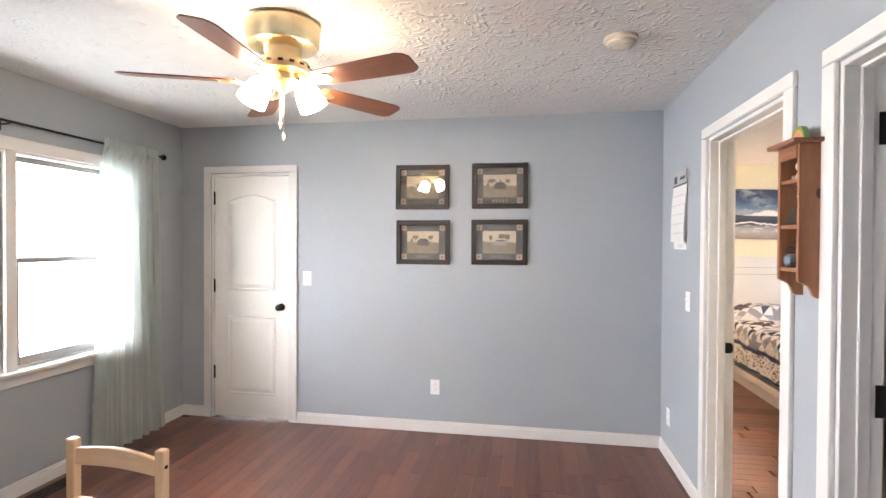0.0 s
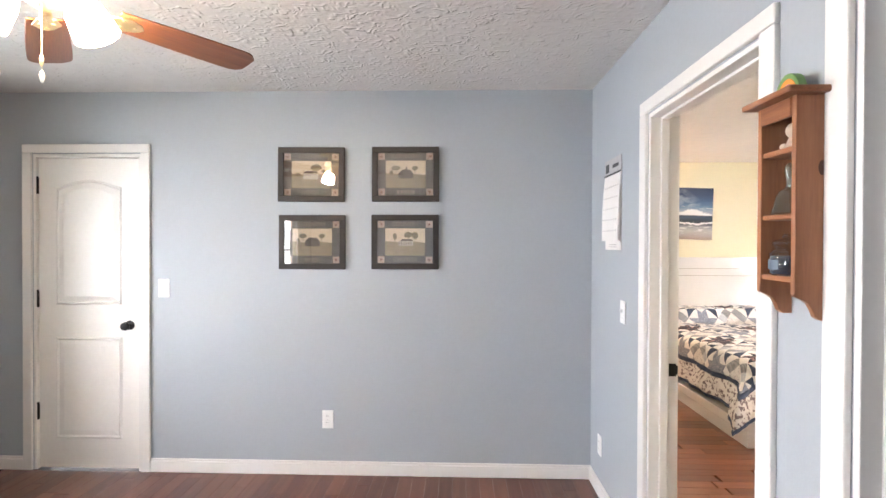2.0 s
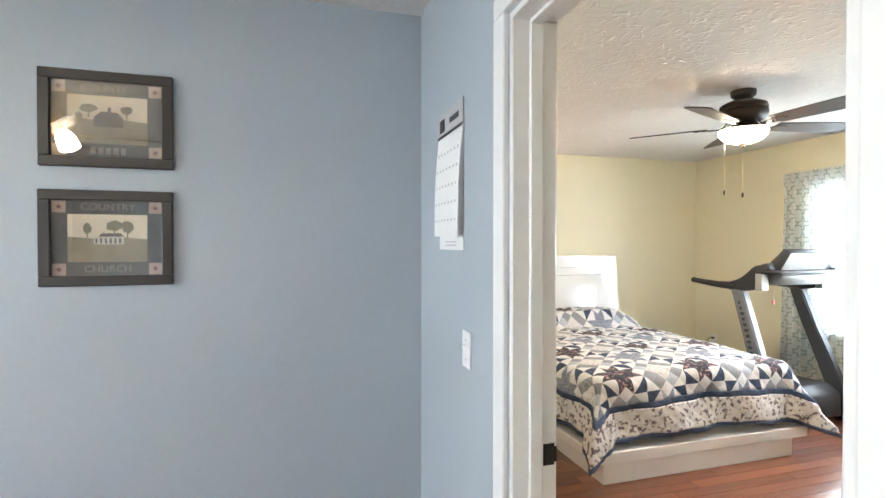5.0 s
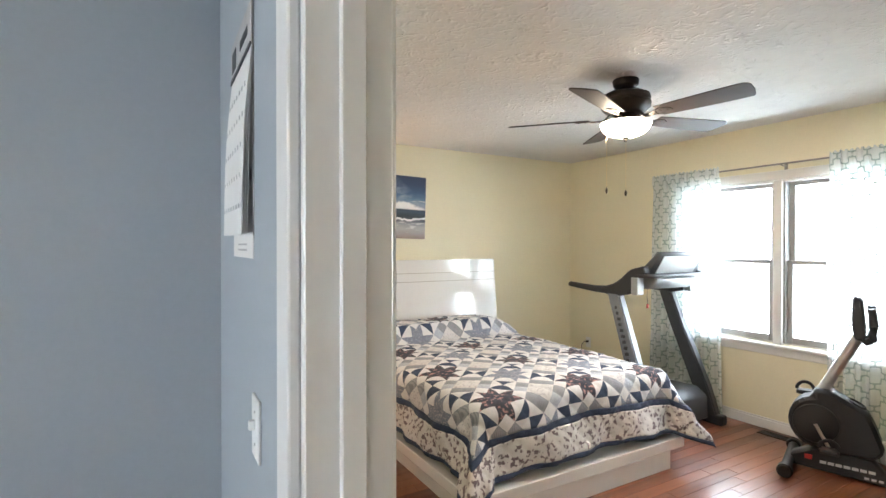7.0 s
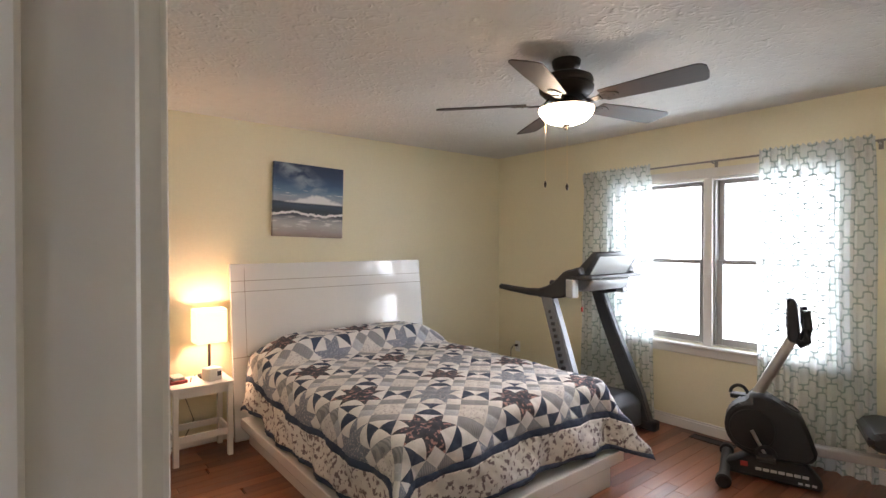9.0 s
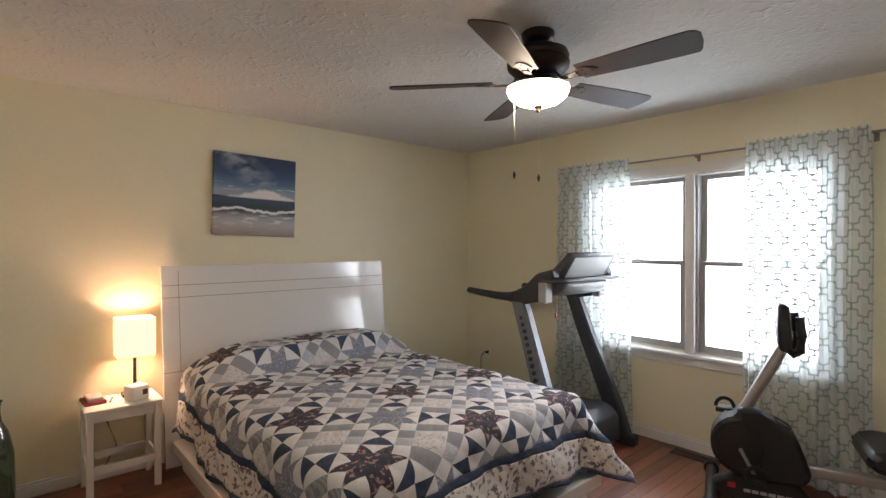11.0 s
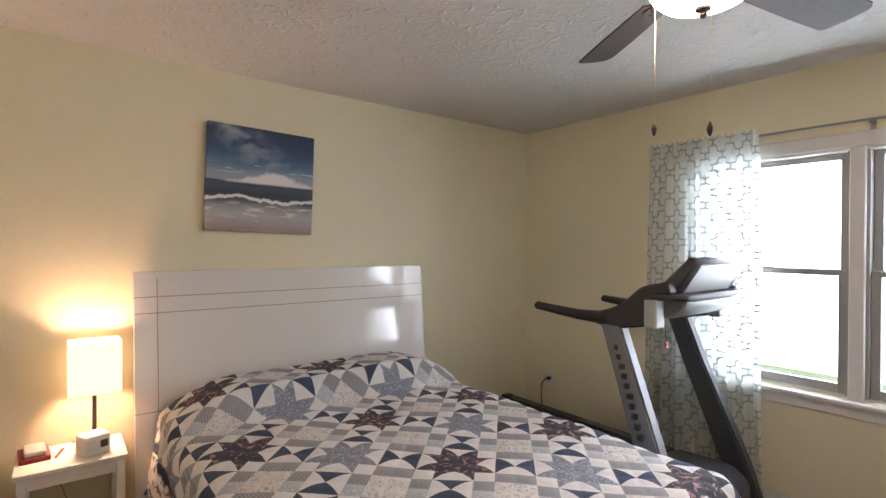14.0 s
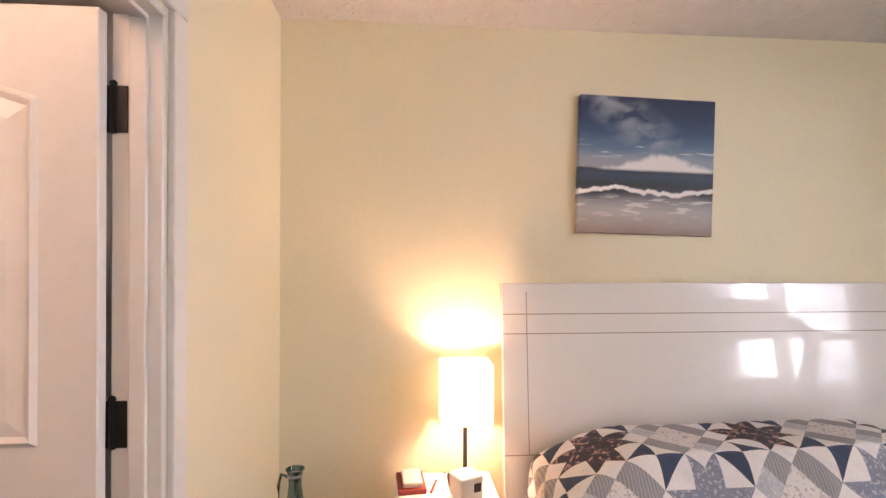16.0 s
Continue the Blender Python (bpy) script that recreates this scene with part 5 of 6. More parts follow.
def quilt():
    x0, x1, y0, y1, top = 2.535, 3.965, 4.665, 6.615, 0.635
    n = 8
    step = UNIT * math.sqrt(2) / n
    drop = 0.455
    bm = bmesh.new()
    cache = {}
    # the cloth's grid runs through the middle of a star
    i0, i1 = round((x0 - drop - MIDX) / step), round((x1 + drop - MIDX) / step)
    j0, j1 = round((y0 - drop - MIDY) / step), round((y1 + 0.09 - MIDY) / step)
    ax0, ax1, by0 = MIDX + i0 * step, MIDX + i1 * step, MIDY + j0 * step

    def vert(i, j):
        if (i, j) not in cache:
            a, b = MIDX + i * step, MIDY + j * step
            p = quilt_shape(a, b, x0, x1, y0, y1, top, 0.206)
            puff = abs(math.sin(math.pi * (i + j) / n) * math.sin(math.pi * (j - i) / n)) ** 0.5
            q = quilt_shape(a + 0.004, b, x0, x1, y0, y1, top, 0.206) - p
            s = quilt_shape(a, b + 0.004, x0, x1, y0, y1, top, 0.206) - p
            nrm = q.cross(s)
            nrm = nrm.normalized() if nrm.length > 1e-9 else Vector((0, 0, 1))
            cache[i, j] = bm.verts.new(p + nrm * 0.006 * puff)
        return cache[i, j]

    band, border, edge = 0.225, 0.190, 0.016
    regions = {"patchwork": [], "navy_band": [], "floral_border": [], "binding": []}
    for i in range(i0, i1):
        for j in range(j0, j1):
            a, b = MIDX + (i + 0.5) * step, MIDY + (j + 0.5) * step
            rim = min(a - ax0, ax1 - a, b - by0)
            quad = (i, j), (i + 1, j), (i + 1, j + 1), (i, j + 1)
            if (i + j + 1) % n == 0:
                tris = ((0, 1, 3, 1 / 3, 1 / 3), (1, 2, 3, 2 / 3, 2 / 3))
            else:
                tris = ((0, 1, 2, 2 / 3, 1 / 3), (0, 2, 3, 1 / 3, 2 / 3))
            for p, q, s, fu, fv in tris:
                if rim < edge + step * 0.3:
                    where, which = "binding", 3
                elif rim < border:
                    where, which = "floral_border", 5
                elif rim < band:
                    where, which = "navy_band", 3
                else:
                    where, which = "patchwork", patch((i + fu + j + fv) / n, (j + fv - i - fu) / n)
                regions[where].append((quad[p], quad[q], quad[s], which))
    base = Vector((3.25, 5.6, 0.198))
    root = thing("quilt", Matrix.Translation(base), "blue, grey and white patchwork star quilt with floral border", "quilt")
    for where, faces in regions.items():
        one = bmesh.new()
        made = {}
        for p, q, s, which in faces:
            for key in (p, q, s):
                if key not in made:
                    made[key] = one.verts.new(vert(*key).co - base)
            f = one.faces.new((made[p], made[q], made[s]))
            f.smooth, f.material_index = True, which
        bmesh.ops.recalc_face_normals(one, faces=one.faces)
        ob = part(where, one, Q_ALL, root, {"patchwork": "pieced stars and hourglasses", "navy_band": "narrow navy band", "floral_border": "pale floral border", "binding": "dark navy binding"}[where])
        thick = ob.modifiers.new("thickness", "SOLIDIFY")
        thick.thickness, thick.offset = 0.008, -1
    bm.free()


quilt()


# ---- seascape over the bed ----
def seascape():
    """Oil paint on canvas: dark sky with a slanting pale cloud, white clouds on the horizon, surf and wet sand."""
    m = material("painted_seascape", (0.1, 0.15, 0.25), 0.55, bump=0.25, bump_scale=60)
    nt = m.node_tree
    b = nt.nodes["Principled BSDF"]

    def node(kind, **values):
        n = nt.nodes.new("ShaderNode" + kind)
        for key, v in values.items():
            n.inputs[key.replace("_", " ")].default_value = v
        return n

    def math_(kind, *values):
        n = nt.nodes.new("ShaderNodeMath")
        n.operation = kind
        for k, v in enumerate(values):
            if isinstance(v, (int, float)):
                n.inputs[k].default_value = v
            else:
                nt.links.new(v, n.inputs[k])
        return n.outputs[0]

    def noise(stretch, scale, detail):
        mp = node("Mapping", Scale=stretch)
        nt.links.new(co.outputs["Object"], mp.inputs["Vector"])
        n = node("TexNoise", Scale=scale, Detail=detail, Distortion=0.4)
        nt.links.new(mp.outputs[0], n.inputs["Vector"])
        return n.outputs["Fac"]

    def band(value, lo, hi):
        n = node("MapRange", From_Min=lo, From_Max=hi)
        nt.links.new(value, n.inputs["Value"])
        return n.outputs[0]

    def over(base, tone, share):
        mix = nt.nodes.new("ShaderNodeMix")
        mix.data_type = "RGBA"
        nt.links.new(share, mix.inputs[0])
        nt.links.new(base, mix.inputs[6])
        mix.inputs[7].default_value = (*tone, 1)
        return mix.outputs[2]

    co = nt.nodes.new("ShaderNodeTexCoord")
    sep = nt.nodes.new("ShaderNodeSeparateXYZ")
    nt.links.new(co.outputs["Object"], sep.inputs[0])
    x, z = sep.outputs[0], sep.outputs[2]
    rough_z = math_("MULTIPLY_ADD", math_("SUBTRACT", noise((5, 1, 19), 1.3, 9), 0.5), 0.045, z)
    ramp = nt.nodes.new("ShaderNodeValToRGB")
    stops = [(0.0, (0.27, 0.20, 0.16)), (0.07, (0.36, 0.31, 0.29)), (0.17, (0.42, 0.41, 0.42)), (0.24, (0.30, 0.31, 0.34)), (0.275, (0.16, 0.17, 0.20)), (0.31, (0.035, 0.05, 0.075)), (0.36, (0.018, 0.03, 0.05)), (0.43, (0.035, 0.065, 0.11)), (0.465, (0.02, 0.04, 0.075)), (0.48, (0.30, 0.33, 0.40)), (0.55, (0.26, 0.32, 0.42)), (0.62, (0.10, 0.19, 0.32)), (0.74, (0.035, 0.085, 0.19)), (0.86, (0.020, 0.045, 0.12)), (1.0, (0.016, 0.034, 0.09))]
    el = ramp.color_ramp.elements
    el[0].position, el[0].color = stops[0][0], (*stops[0][1], 1)
    el[1].position, el[1].color = stops[-1][0], (*stops[-1][1], 1)
    for p, c in stops[1:-1]:
        el.new(p).color = (*c, 1)
    nt.links.new(band(rough_z, -0.305, 0.305), ramp.inputs[0])
    col = ramp.outputs[0]
    # a pale cloud that slants down through the dark sky
    slant = math_("ABSOLUTE", math_("MULTIPLY_ADD", x, 0.75, math_("SUBTRACT", z, 0.14)))
    soft = noise((3, 1, 5), 2.6, 6)
    sky_only = band(z, 0.02, 0.08)
    col = over(col, (0.36, 0.43, 0.52), math_("MULTIPLY", math_("MULTIPLY", band(slant, 0.15, 0.0), band(soft, 0.42, 0.62)), math_("MULTIPLY", sky_only, 0.75)))
    # thin bright streaks, and the heaped white cloud on the horizon
    streak = noise((2.6, 1, 26), 1.6, 4)
    col = over(col, (0.66, 0.70, 0.76), math_("MULTIPLY", band(streak, 0.62, 0.68), math_("MULTIPLY", band(z, 0.0, 0.05), band(z, 0.17, 0.11))))
    heap = math_("ADD", math_("MULTIPLY", math_("ABSOLUTE", math_("SUBTRACT", x, 0.06)), -0.30), math_("MULTIPLY_ADD", noise((9, 1, 9), 1.4, 6), 0.07, 0.03))
    col = over(col, (0.80, 0.80, 0.80), math_("MULTIPLY", math_("MULTIPLY", band(math_("SUBTRACT", heap, z), 0.0, 0.02), band(z, -0.026, -0.012)), 0.9))
    # breaking surf: one long white crest with a broken second line
    crest = math_("ABSOLUTE", math_("ADD", z, math_("MULTIPLY_ADD", math_("SINE", math_("MULTIPLY", x, 13.0)), 0.008, math_("MULTIPLY_ADD", noise((7, 1, 3), 2.0, 6), 0.07, 0.075))))
    col = over(col, (0.82, 0.82, 0.83), band(crest, 0.013, 0.006))
    foam = noise((4, 1, 22), 2.2, 7)
    col = over(col, (0.62, 0.61, 0.62), math_("MULTIPLY", band(foam, 0.55, 0.63), math_("MULTIPLY", band(z, -0.125, -0.15), band(z, -0.26, -0.20))))
    nt.links.new(col, b.inputs["Base Color"])
    return m


art = thing("seascape_painting", pose(3.014, BN - 0.001, 1.841, 0, 1.6, 0), "square unframed canvas of a blue stormy sea and pale beach", "painting")
part("canvas", boxed(-0.307, 0.307, -0.036, -0.002, -0.300, 0.300, bevel=0.003), seascape(), art, "painted wrapped canvas")
part("stretcher", boxed(-0.295, 0.295, -0.0025, 0, -0.288, 0.288), CHAIR_WOOD, art, "wooden stretcher behind the canvas")


# ---- nightstand and what stands on it ----
ns = thing("nightstand", pose(2.12, 6.635, 0), "small white painted wooden side table with a low crossbar", "nightstand")
NH = 0.525
part("tabletop", boxed(-0.20, 0.20, -0.165, 0.150, NH - 0.020, NH, bevel=0.003, seg=2), NIGHT, ns, "white square tabletop")
for x in (-0.172, 0.172):
    for y in (-0.140, 0.126):
        part("leg", boxed(x - 0.017, x + 0.017, y - 0.017, y + 0.017, 0, NH - 0.0205, bevel=0.002), NIGHT, ns)
    part("side_apron", boxed(x - 0.008, x + 0.008, -0.1225, 0.1085, NH - 0.075, NH - 0.021), NIGHT, ns)
    part("side_bar", boxed(x - 0.008, x + 0.008, -0.1225, 0.1085, 0.150, 0.195), NIGHT, ns)
for y in (-0.140, 0.126):
    part("apron", boxed(-0.1545, 0.1545, y - 0.008, y + 0.008, NH - 0.075, NH - 0.021, bevel=0.001), NIGHT, ns)
    part("low_bar", boxed(-0.1545, 0.1545, y - 0.008, y + 0.008, 0.150, 0.195, bevel=0.001), NIGHT, ns, "low crossbar")

table_lamp = thing("table_lamp", pose(2.205, 6.690, NH), "table lamp with a black stem and a lit square cream shade", "lamp")
part("base", boxed(-0.070, 0.035, -0.045, 0.045, 0, 0.020, bevel=0.003), BIKE_BLACK, table_lamp, "dark base with a tray")
part("stem", boxed(-0.0085, 0.0085, -0.0085, 0.0085, 0.0205, 0.40, bevel=0.001), BIKE_BLACK, table_lamp, "square black stem")
bm = bmesh.new()
w, d = 0.102, 0.080
loops = []
for e, z in ((0, 0.252), (0, 0.490), (0.002, 0.490), (0.002, 0.252)):
    loops.append([bm.verts.new((sx * (w - e), sy * (d - e), z)) for sx, sy in ((-1, -1), (1, -1), (1, 1), (-1, 1))])
for a, b in zip(loops, loops[1:] + loops[:1]):
    for k in range(4):
        bm.faces.new((a[k], a[(k + 1) % 4], b[(k + 1) % 4], b[k]))
bmesh.ops.recalc_face_normals(bm, faces=bm.faces)
part("shade", bm, SHADE_ON, table_lamp, "lit cream fabric shade, open above and below")
bm = tube(bmesh.new(), [(-w, 0, 0.40), (w, 0, 0.40)], 0.002, 6)
part("shade_bar", bm, BLACK, table_lamp, "thin shade carrier")

clock = thing("clock_radio", pose(2.195, 6.575, NH, 0, 0, 22), "small white cube clock with a grey window on the nightstand", "clock")
part("body", boxed(-0.052, 0.052, -0.048, 0.048, 0, 0.092, bevel=0.012, seg=3), PLASTIC, clock, "white rounded body", True)
part("display", boxed(0.0495, 0.0528, -0.022, 0.022, 0.030, 0.066, bevel=0.002), INK, clock, "small dark window")
part("display", boxed(0.006, 0.040, -0.0488, -0.0455, 0.030, 0.066, bevel=0.002), INK, clock, "small dark window")
book = thing("notebook", pose(1.985, 6.675, NH, 0, 0, 4), "red-covered book with papers on the nightstand", "book")
part("cover", boxed(-0.055, 0.055, -0.080, 0.080, 0, 0.022, bevel=0.003), material("dark_red_cover", (0.20, 0.02, 0.02), 0.5, vary=0.15), book, "dark red cover")
part("case", boxed(-0.036, 0.040, -0.070, 0.06, 0.0225, 0.044, bevel=0.006, seg=2), PAPER_GREY, book, "grey eyeglass case lying on it")
pen = thing("pen", pose(2.075, 6.655, NH + 0.0052, 0, 0, 75), "slim dark red pen on the nightstand", "pen")
part("barrel", tube(bmesh.new(), [(-0.055, 0, 0), (0.045, 0, 0)], 0.005, 10), RED, pen, "", True)
part("tip", tube(bmesh.new(), [(0.0452, 0, 0), (0.060, 0, 0)], [0.004, 0.001], 10), BLACK, pen, "", True)
cable = thing("lamp_cord", pose(2.10, BN - 0.02, 0.0), "thin dark lamp cord hanging behind the nightstand", "cord")
part("lead", tube(bmesh.new(), [(0.03, -0.02, NH + 0.004), (0.0, 0.005, NH - 0.02), (-0.03, 0.008, 0.36), (0.02, 0.0, 0.2), (-0.06, -0.02, 0.06), (-0.20, -0.02, 0.005)], 0.003, 6), BIKE_BLACK, cable, "", True)

vase = thing("bottle_vase", pose(1.545, 6.60, 0), "tall teal glass bottle vase standing on the floor", "vase")
TEAL = glass_material("teal_bottle_glass", (0.30, 0.46, 0.45), 0.2, 0.03)
part("body", lathe(bmesh.new(), [(0.065, 0), (0.078, 0.02), (0.085, 0.16), (0.080, 0.36), (0.058, 0.47), (0.030, 0.53), (0.024, 0.58), (0.026, 0.625), (0.036, 0.640), (0.032, 0.640), (0.021, 0.60)], 28), TEAL, vase, "teal glass bottle", True)
part("neck_band", lathe(bmesh.new(), [(0.0275, 0.612), (0.030, 0.616), (0.0285, 0.622)], 24), TM_PALE, vase, "pale band round the neck", True)
part("ear", tube(bmesh.new(), [(-0.026, 0, 0.61), (-0.052, 0, 0.62), (-0.062, 0, 0.58), (-0.060, 0, 0.50), (-0.050, 0, 0.47)], 0.006, 8), TEAL, vase, "looped side handle", True)


# ---- treadmill: own x across, y towards its rear (the wall behind the bed), z up ----
tm = thing("treadmill", pose(4.65, 4.90, 0), "charcoal and silver folding treadmill beside the bed", "treadmill")
TL, TR = -0.335, 0.325
for s, x in ((-1, TL), (1, TR)):
    pts = [(0.03, 0.06), (0.095, 0.30), (0.20, 0.56), (0.30, 0.80), (0.41, 1.09)]
    bm = bmesh.new()
    ring = []
    for k, (yy, zz) in enumerate(pts):
        half = 0.078 - 0.020 * k / 4
        xx = x + (s * 0.105 if s < 0 else 0.050) * (1 - k / 4) ** 1.5
        ring.append([bm.verts.new((xx + dx, yy + dy, zz)) for dx, dy in ((-0.036, -half), (0.036, -half), (0.036, half), (-0.036, half))])
    for a, b in zip(ring, ring[1:]):
        for k in range(4):
            bm.faces.new((a[k], a[(k + 1) % 4], b[(k + 1) % 4], b[k]))
    bm.faces.new(ring[0][::-1])
    bm.faces.new(ring[-1])
    bmesh.ops.recalc_face_normals(bm, faces=bm.faces)
    bmesh.ops.bevel(bm, geom=[e for e in bm.edges], offset=0.010, segments=2, affect="EDGES")
    up = part("upright", bm, TM_SILVER if s < 0 else TM_MID, tm, "broad curved upright", True)
    if s < 0:
        for k in range(11):
            u = k / 10
            zz, yy = 1.01 - 0.44 * u, 0.382 - 0.176 * u
            tall = 0.019 if k in (0, 3, 6, 10) else 0.013
            part("emblem_bar", boxed(x - 0.0385 - 0.056 * u, x - 0.0352, yy - tall + 0.003, yy + 0.013, zz - 0.0125, zz + 0.0125, bevel=0.002), INK, up, "dark maker's mark")
    part("base_foot", boxed(x - 0.045 + (-0.11 if s < 0 else 0.055), x + 0.045 + (-0.11 if s < 0 else 0.055), -0.09, 0.34, 0, 0.085, bevel=0.02, seg=2), TM_GREY, tm, "black base foot")
    # hand rail: points to the rear; a thick arm carries it up to the console
    bm = bmesh.new()
    tube(bm, [(x, 0.42, 1.102), (x, 0.50, 1.100), (x, 0.62, 1.100), (x, 0.80, 1.112), (x, 0.915, 1.122)], [0.046, 0.044, 0.038, 0.033, 0.030], 12, 0.75)
    part("handrail", bm, TM_GREY, tm, "charcoal foam-covered handrail", True)
    arm = [(0.490, 1.066), (0.490, 1.134), (0.419, 1.152), (0.363, 1.178), (0.308, 1.218), (0.253, 1.268), (0.213, 1.287), (0.166, 1.296), (0.110, 1.312), (0.091, 1.25), (0.150, 1.238), (0.174, 1.14), (0.229, 1.085), (0.355, 1.062)]
    part("console_arm", prism(bmesh.new(), arm, 0.078, Matrix(((0, 0, 1, x - 0.039), (1, 0, 0, 0), (0, 1, 0, 0), (0, 0, 0, 1))), 0.012), TM_GREY, tm, "charcoal arm sweeping up to the console", True)
    part("bracket", boxed(x - 0.0425, x + 0.036, 0.155, 0.220, 1.082, 1.222, bevel=0.010, seg=2), TM_PALE, tm, "pale grey bracket")
ALONG = Matrix(((0, 0, 1, 0), (1, 0, 0, 0), (0, 1, 0, 0), (0, 0, 0, 1)))
bm = bmesh.new()
prism(bm, [(-0.375, -0.10), (-0.33, -0.135), (0.33, -0.135), (0.375, -0.10), (0.375, 0.03), (0.30, 0.10), (-0.30, 0.10), (-0.375, 0.03)], 0.026, pose(0, 0.16, 1.2225), 0.006)
part("console_tray", bm, TM_GREY, tm, "dark console tray", True)
head = [(0.166, 1.245), (0.174, 1.285), (0.143, 1.325), (0.052, 1.418), (0.020, 1.424), (0.007, 1.400), (0.099, 1.249)]
bm = prism(bmesh.new(), head, 0.60, Matrix.Translation((-0.315, 0, 0)) @ ALONG, 0.012)
for v in bm.verts:
    # the head narrows a little upwards, with a bowed top edge
    v.co.x *= 1 - 0.10 * min(max((v.co.z - 1.25) / 0.17, 0), 1)
console = part("console", bm, TM_MID, tm, "tilted display console with a bowed top", True)
bm = prism(bmesh.new(), [(0.097, 1.254), (0.015, 1.388), (0.009, 1.384), (0.091, 1.250)], 0.47, Matrix.Translation((-0.25, 0, 0)) @ ALONG, 0.002)
part("back_panel", bm, TM_PANEL, console, "pale grey rear cover")
bm = prism(bmesh.new(), [(0.201, 1.262), (0.176, 1.288), (0.143, 1.3285), (0.054, 1.421), (0.057, 1.417), (0.144, 1.323), (0.174, 1.282), (0.195, 1.258)], 0.52, Matrix.Translation((-0.275, 0, 0)) @ ALONG, 0.0)
part("display", bm, BIKE_BLACK, console, "dark display face")
bm = prism(bmesh.new(), [(0.278, 1.12), (0.310, 1.16), (0.278, 1.2215), (0.069, 1.2215), (0.081, 1.17), (0.136, 1.125)], 0.52, Matrix.Translation((-0.265, 0, 0)) @ ALONG, 0.014)
part("lower_bin", bm, TM_PALE, tm, "grey underside of the console", True)
bm = tube(bmesh.new(), [(-0.20, 0.20, 1.14), (-0.203, 0.203, 1.06), (-0.198, 0.20, 1.0)], 0.002, 6)
tether = part("safety_key", bm, INK, tm, "thin safety cord")
part("clip", boxed(-0.208, -0.188, 0.195, 0.207, 0.965, 1.0, bevel=0.003), RED, tether, "red clip")
bm = bmesh.new()
prof = [(-0.02, 0.06), (0.50, 0.06), (0.50, 0.22), (0.36, 0.30), (0.08, 0.31), (-0.01, 0.25)]
prism(bm, prof, 0.56, Matrix(((0, 0, 1, -0.28), (1, 0, 0, 0), (0, 1, 0, 0), (0, 0, 0, 1))), 0.016)
part("motor_hood", bm, TM_GREY, tm, "domed charcoal motor cover", True)
part("deck", boxed(-0.25, 0.25, 0.48, 1.68, 0.16, 0.225, bevel=0.004), BELT, tm, "black running belt")
for s in (-1, 1):
    part("side_rail", boxed(*sorted((s * 0.252, s * 0.335)), 0.42, 1.74, 0.13, 0.270, bevel=0.012, seg=2), TM_GREY, tm, "charcoal foot rail")
    part("rear_foot", boxed(*sorted((s * 0.26, s * 0.33)), 1.64, 1.73, 0, 0.1295, bevel=0.01), BIKE_BLACK, tm)
    part("rear_cap", boxed(*sorted((s * 0.248, s * 0.338)), 1.742, 1.82, 0.12, 0.275, bevel=0.02, seg=2), BIKE_BLACK, tm, "black end cap")


# ---- recumbent exercise bike: own x runs back along it from its front foot, z up ----
bike = thing("exercise_bike", pose(4.73, 4.215, 0, 0, 0, math.degrees(math.atan2(-0.478, 0.17))), "black recumbent exercise bike with a silver post before the window", "exercise bike")


def slab(outline, y0, y1, bevel):
    """An outline in the bike's own x and z, from y0 to y1 thick."""
    return prism(bmesh.new(), outline, y1 - y0, Matrix(((1, 0, 0, 0), (0, 0, -1, y1), (0, 1, 0, 0), (0, 0, 0, 1))), bevel)


round_body = [(0.165 + 0.150 * math.cos(radians(a)), 0.330 + 0.165 * math.sin(radians(a))) for a in range(95, 275, 15)]
part("body_shell", slab(round_body + [(0.22, 0.145), (0.46, 0.155), (0.505, 0.215), (0.455, 0.36), (0.415, 0.445), (0.30, 0.505), (0.235, 0.545), (0.15, 0.545)], -0.085, 0.085, 0.022), BIKE_BLACK, bike, "black moulded body shell", True)
for s in (-1, 1):
    part("disc_cover", lathe(bmesh.new(), [(0.125, 0), (0.120, 0.008), (0.060, 0.014), (0.0005, 0.015)], 36, m=pose(0.165, 0.085 * s, 0.325, -90 * s, 0, 0)), BIKE_BLACK, bike, "round flywheel cover", True)
    bm = bmesh.new()
    ang = radians(-62 if s < 0 else 118)
    ex, ez = 0.165 + 0.155 * math.cos(ang), 0.325 + 0.155 * math.sin(ang)
    tube(bm, [(0.165, 0.104 * s, 0.325), (ex, 0.118 * s, ez)], 0.010, 10)
    crank = part("crank", bm, BIKE_SILVER, bike, "silver crank arm", True)
    part("pedal", boxed(ex - 0.05, ex + 0.05, *sorted((0.124 * s, 0.205 * s)), ez - 0.014, ez + 0.014, bevel=0.006), BIKE_BLACK, crank, "black pedal")
    strap = [(ex + 0.045 * math.cos(radians(q)) * 1.1, 0.165 * s, ez + 0.012 + 0.055 * math.sin(radians(q))) for q in range(0, 181, 20)]
    part("strap", tube(bmesh.new(), strap, 0.006, 6, 2.0), BIKE_BLACK, crank, "pedal strap", True)
part("front_shoe", slab([(0.02, 0.02), (0.52, 0.0), (0.53, 0.05), (0.44, 0.155), (0.16, 0.16), (0.03, 0.09)], -0.05, 0.05, 0.012), BIKE_BLACK, bike, "black lower frame cover", True)
for k in range(7):
    part("emblem_bar", boxed(0.185 + k * 0.040, 0.218 + k * 0.040, -0.0515, -0.0503, 0.064, 0.082), PAPER_GREY, bike, "pale maker's mark")
for k in range(3):
    part("model_bar", boxed(0.405 + k * 0.034, 0.428 + k * 0.034, -0.0515, -0.0503, 0.024, 0.038), PAPER_GREY, bike)
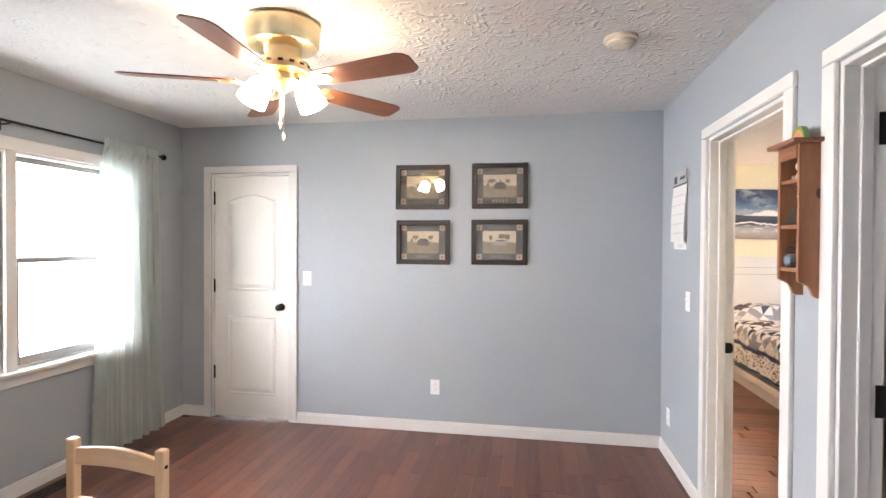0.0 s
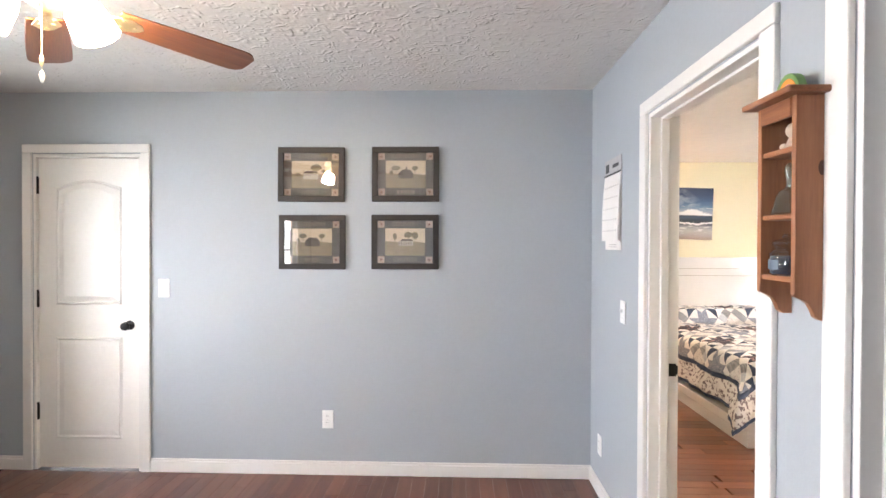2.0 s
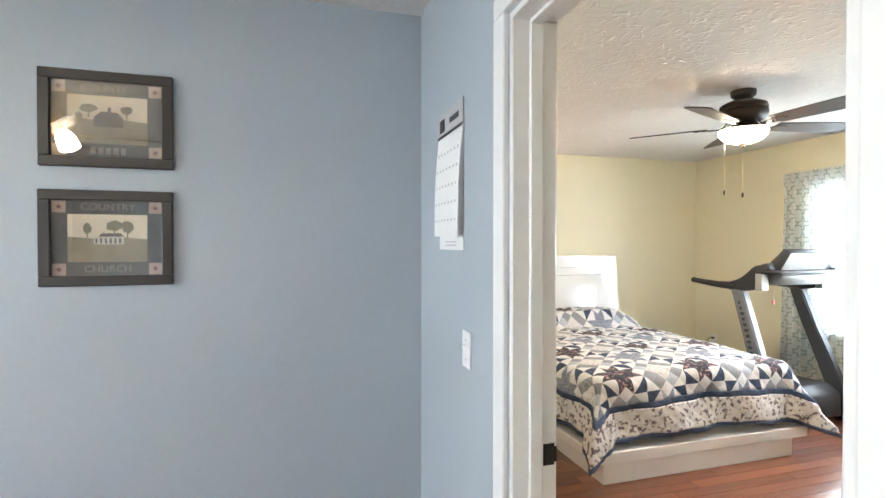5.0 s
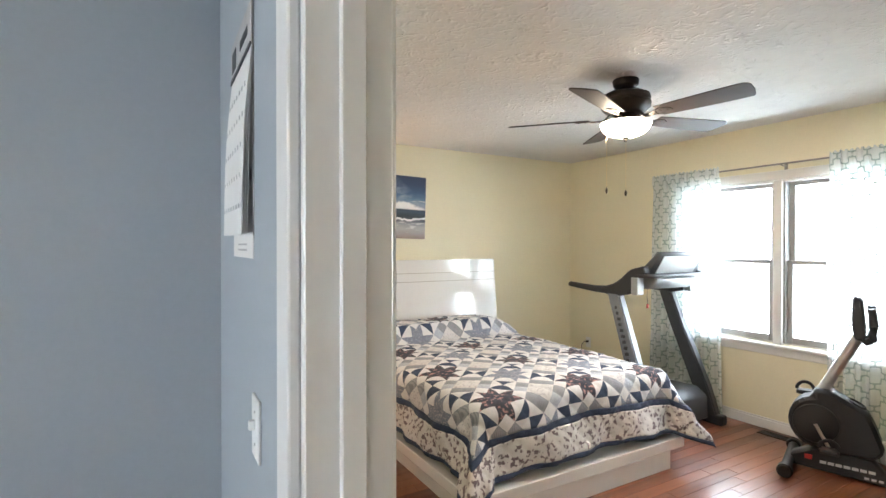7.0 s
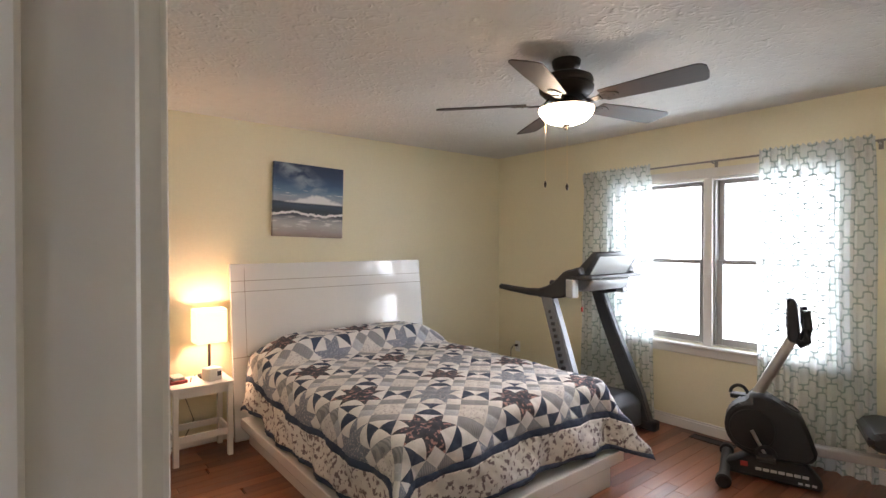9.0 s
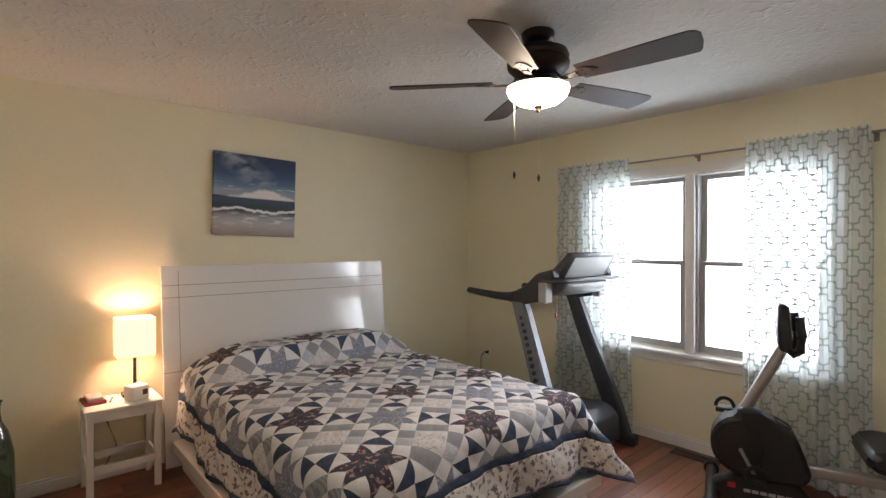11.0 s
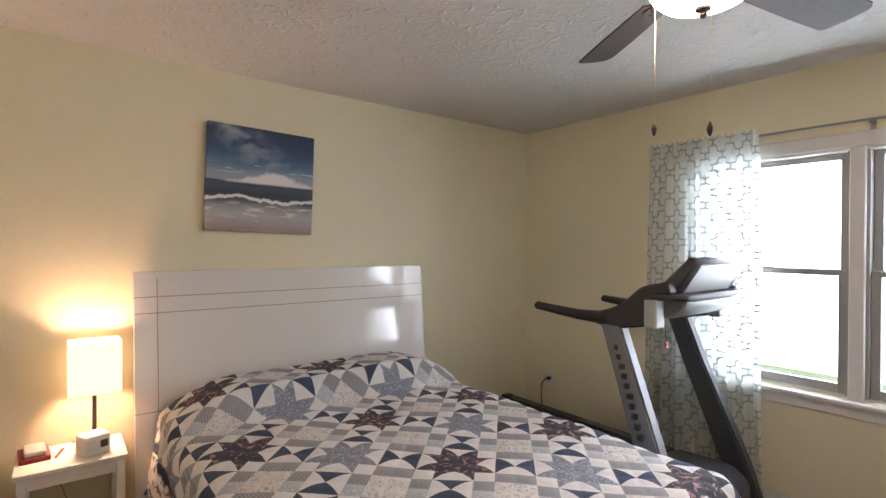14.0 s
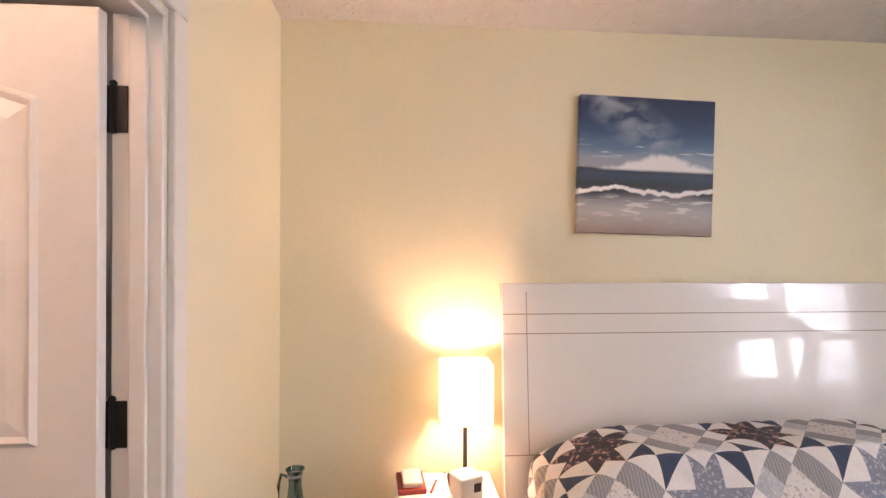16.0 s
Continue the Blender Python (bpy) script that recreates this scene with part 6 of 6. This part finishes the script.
part("emblem_badge", boxed(0.105, 0.145, -0.0515, -0.0503, 0.075, 0.105), RED, bike, "red badge")
bm = tube(bmesh.new(), [(0.02, -0.24, 0.045), (0.02, 0.24, 0.045)], 0.030, 14)
part("front_foot", bm, BIKE_BLACK, bike, "front crossbar foot", True)
for s in (-1, 1):
    part("foot_wheel", lathe(bmesh.new(), [(0.036, 0), (0.044, 0.008), (0.044, 0.05), (0.034, 0.058)], 18, m=pose(0.02, 0.235 * s, 0.045, -90 * s, 0, 0)), BIKE_BLACK, bike, "round foot wheel", True)
part("post", tube(bmesh.new(), [(0.190, 0, 0.52), (0.375, 0, 0.90)], 0.032, 14), BIKE_SILVER, bike, "silver-grey console post", True)
part("cup_ring", lathe(bmesh.new(), [(0.048, 0), (0.056, 0.012), (0.052, 0.02), (0.042, 0.018), (0.040, 0.0)], 24, m=pose(0.36, 0, 0.462, 0, 28, 0)), TM_GREY, bike, "round bottle holder rim", True)
head = part("console", slab([(0.352, 0.885), (0.405, 0.875), (0.412, 0.93), (0.392, 1.140), (0.345, 1.150), (0.340, 1.0)], -0.075, 0.075, 0.012), TM_GREY, bike, "upright display console", True)
part("display", slab([(0.404, 0.95), (0.4125, 0.953), (0.396, 1.125), (0.388, 1.123)], -0.055, 0.055, 0.001), TM_PALE, head, "pale display face")
for s in (-1, 1):
    bm = tube(bmesh.new(), [(0.385, 0.05 * s, 0.90), (0.415, 0.085 * s, 0.875), (0.440, 0.105 * s, 0.90), (0.446, 0.108 * s, 0.98), (0.436, 0.108 * s, 1.085)], [0.016, 0.020, 0.024, 0.024, 0.022], 12)
    part("handle_grip", bm, BIKE_BLACK, bike, "black foam hand grip", True)
part("rail", boxed(0.46, 1.22, -0.035, 0.035, 0.205, 0.265, bevel=0.010, seg=2), BIKE_SILVER, bike, "silver seat rail")
part("rear_foot", tube(bmesh.new(), [(1.20, -0.24, 0.035), (1.20, 0.24, 0.035)], 0.030, 12), BIKE_BLACK, bike, "rear crossbar foot", True)
part("rear_leg", boxed(1.17, 1.225, -0.03, 0.03, 0.05, 0.206, bevel=0.006), BIKE_BLACK, bike)
seat_outline = [(0.70, 0.385), (0.72, 0.345), (0.80, 0.330), (1.05, 0.340), (1.10, 0.36), (1.10, 0.41), (0.98, 0.42), (0.85, 0.455), (0.76, 0.450), (0.715, 0.425)]
part("seat", slab(seat_outline, -0.20, 0.20, 0.03), VINYL, bike, "padded black vinyl seat", True)
part("seat_carriage", boxed(0.82, 1.02, -0.06, 0.06, 0.2655, 0.34, bevel=0.01), BIKE_BLACK, bike)
part("backrest", slab([(1.12, 0.48), (1.18, 0.47), (1.29, 0.90), (1.24, 0.92), (1.19, 0.86)], -0.20, 0.20, 0.03), VINYL, bike, "padded black backrest", True)
part("back_post", tube(bmesh.new(), [(1.02, 0, 0.30), (1.15, 0, 0.36), (1.215, 0, 0.56)], 0.020, 10), BIKE_SILVER, bike, "", True)


# ---- floor planks, last ----
def planks(parent, mat, along, x0, x1, y0, y1, width, seed, skip=()):
    """Rows of boards of a few lengths, with eased edges and staggered ends, as parts of the floor."""
    rnd = random.Random(seed)
    lengths = (0.62, 0.86, 1.12, 1.4)
    meshes = {}
    base = place_of(parent).translation

    def board_mesh(n):
        key = round(n, 2)
        if key not in meshes:
            L, W, e = key - 0.0012, width - 0.0006, 0.0010
            bm = bmesh.new()
            top = [(e, e), (L - e, e), (L - e, W - e), (e, W - e)]
            low = [(0, 0), (L, 0), (L, W), (0, W)]
            vt = [bm.verts.new((x, y, 0.0)) for x, y in top]
            vl = [bm.verts.new((x, y, -0.0016)) for x, y in low]
            vb = [bm.verts.new((x, y, -0.012)) for x, y in low]
            bm.faces.new(vt)
            for a, b in ((vt, vl), (vl, vb)):
                for k in range(4):
                    bm.faces.new((b[k], b[(k + 1) % 4], a[(k + 1) % 4], a[k]))
            if along == "y":
                for v in bm.verts:
                    v.co.x, v.co.y = v.co.y, v.co.x
                bmesh.ops.reverse_faces(bm, faces=bm.faces)
            meshes[key] = mesh_of("plank", bm, mat, False)
        return meshes[key]

    a0, a1, c0, c1 = (x0, x1, y0, y1) if along == "x" else (y0, y1, x0, x1)
    rows = int((c1 - c0) / width + 0.999)
    for r in range(rows):
        at = a0 - rnd.random() * 0.9
        while at < a1:
            n = rnd.choice(lengths)
            p, q = max(at, a0), min(at + n, a1)
            at += n
            if q - p < 0.05:
                continue
            ob = new("plank", board_mesh(math.floor((q - p) * 50) / 50 if q - p < n - 0.005 else n))
            ob.parent = parent
            where = Vector((p, c0 + r * width, 0)) if along == "x" else Vector((c0 + r * width, p, 0))
            ob.location = where - base


planks(floor_living, FLOOR_LIVING, "y", WEST, EAST + 0.06, 0.2, NORTH, 0.083, 3)
planks(floor_bed, FLOOR_BED, "x", EAST + 0.06, BE, BS, BN, 0.083, 5)
solid("floor_living_rear", boxed(WEST, EAST, SOUTH, 0.199, -0.012, 0.0), FLOOR_LIVING, "red-brown hardwood floor behind", "floor", "structure")
solid("floor_hall", boxed(EAST + 0.06, 2.6, 0.92, BS, -0.012, 0.0), FLOOR_BED, "hardwood floor of the small hall", "floor", "structure")
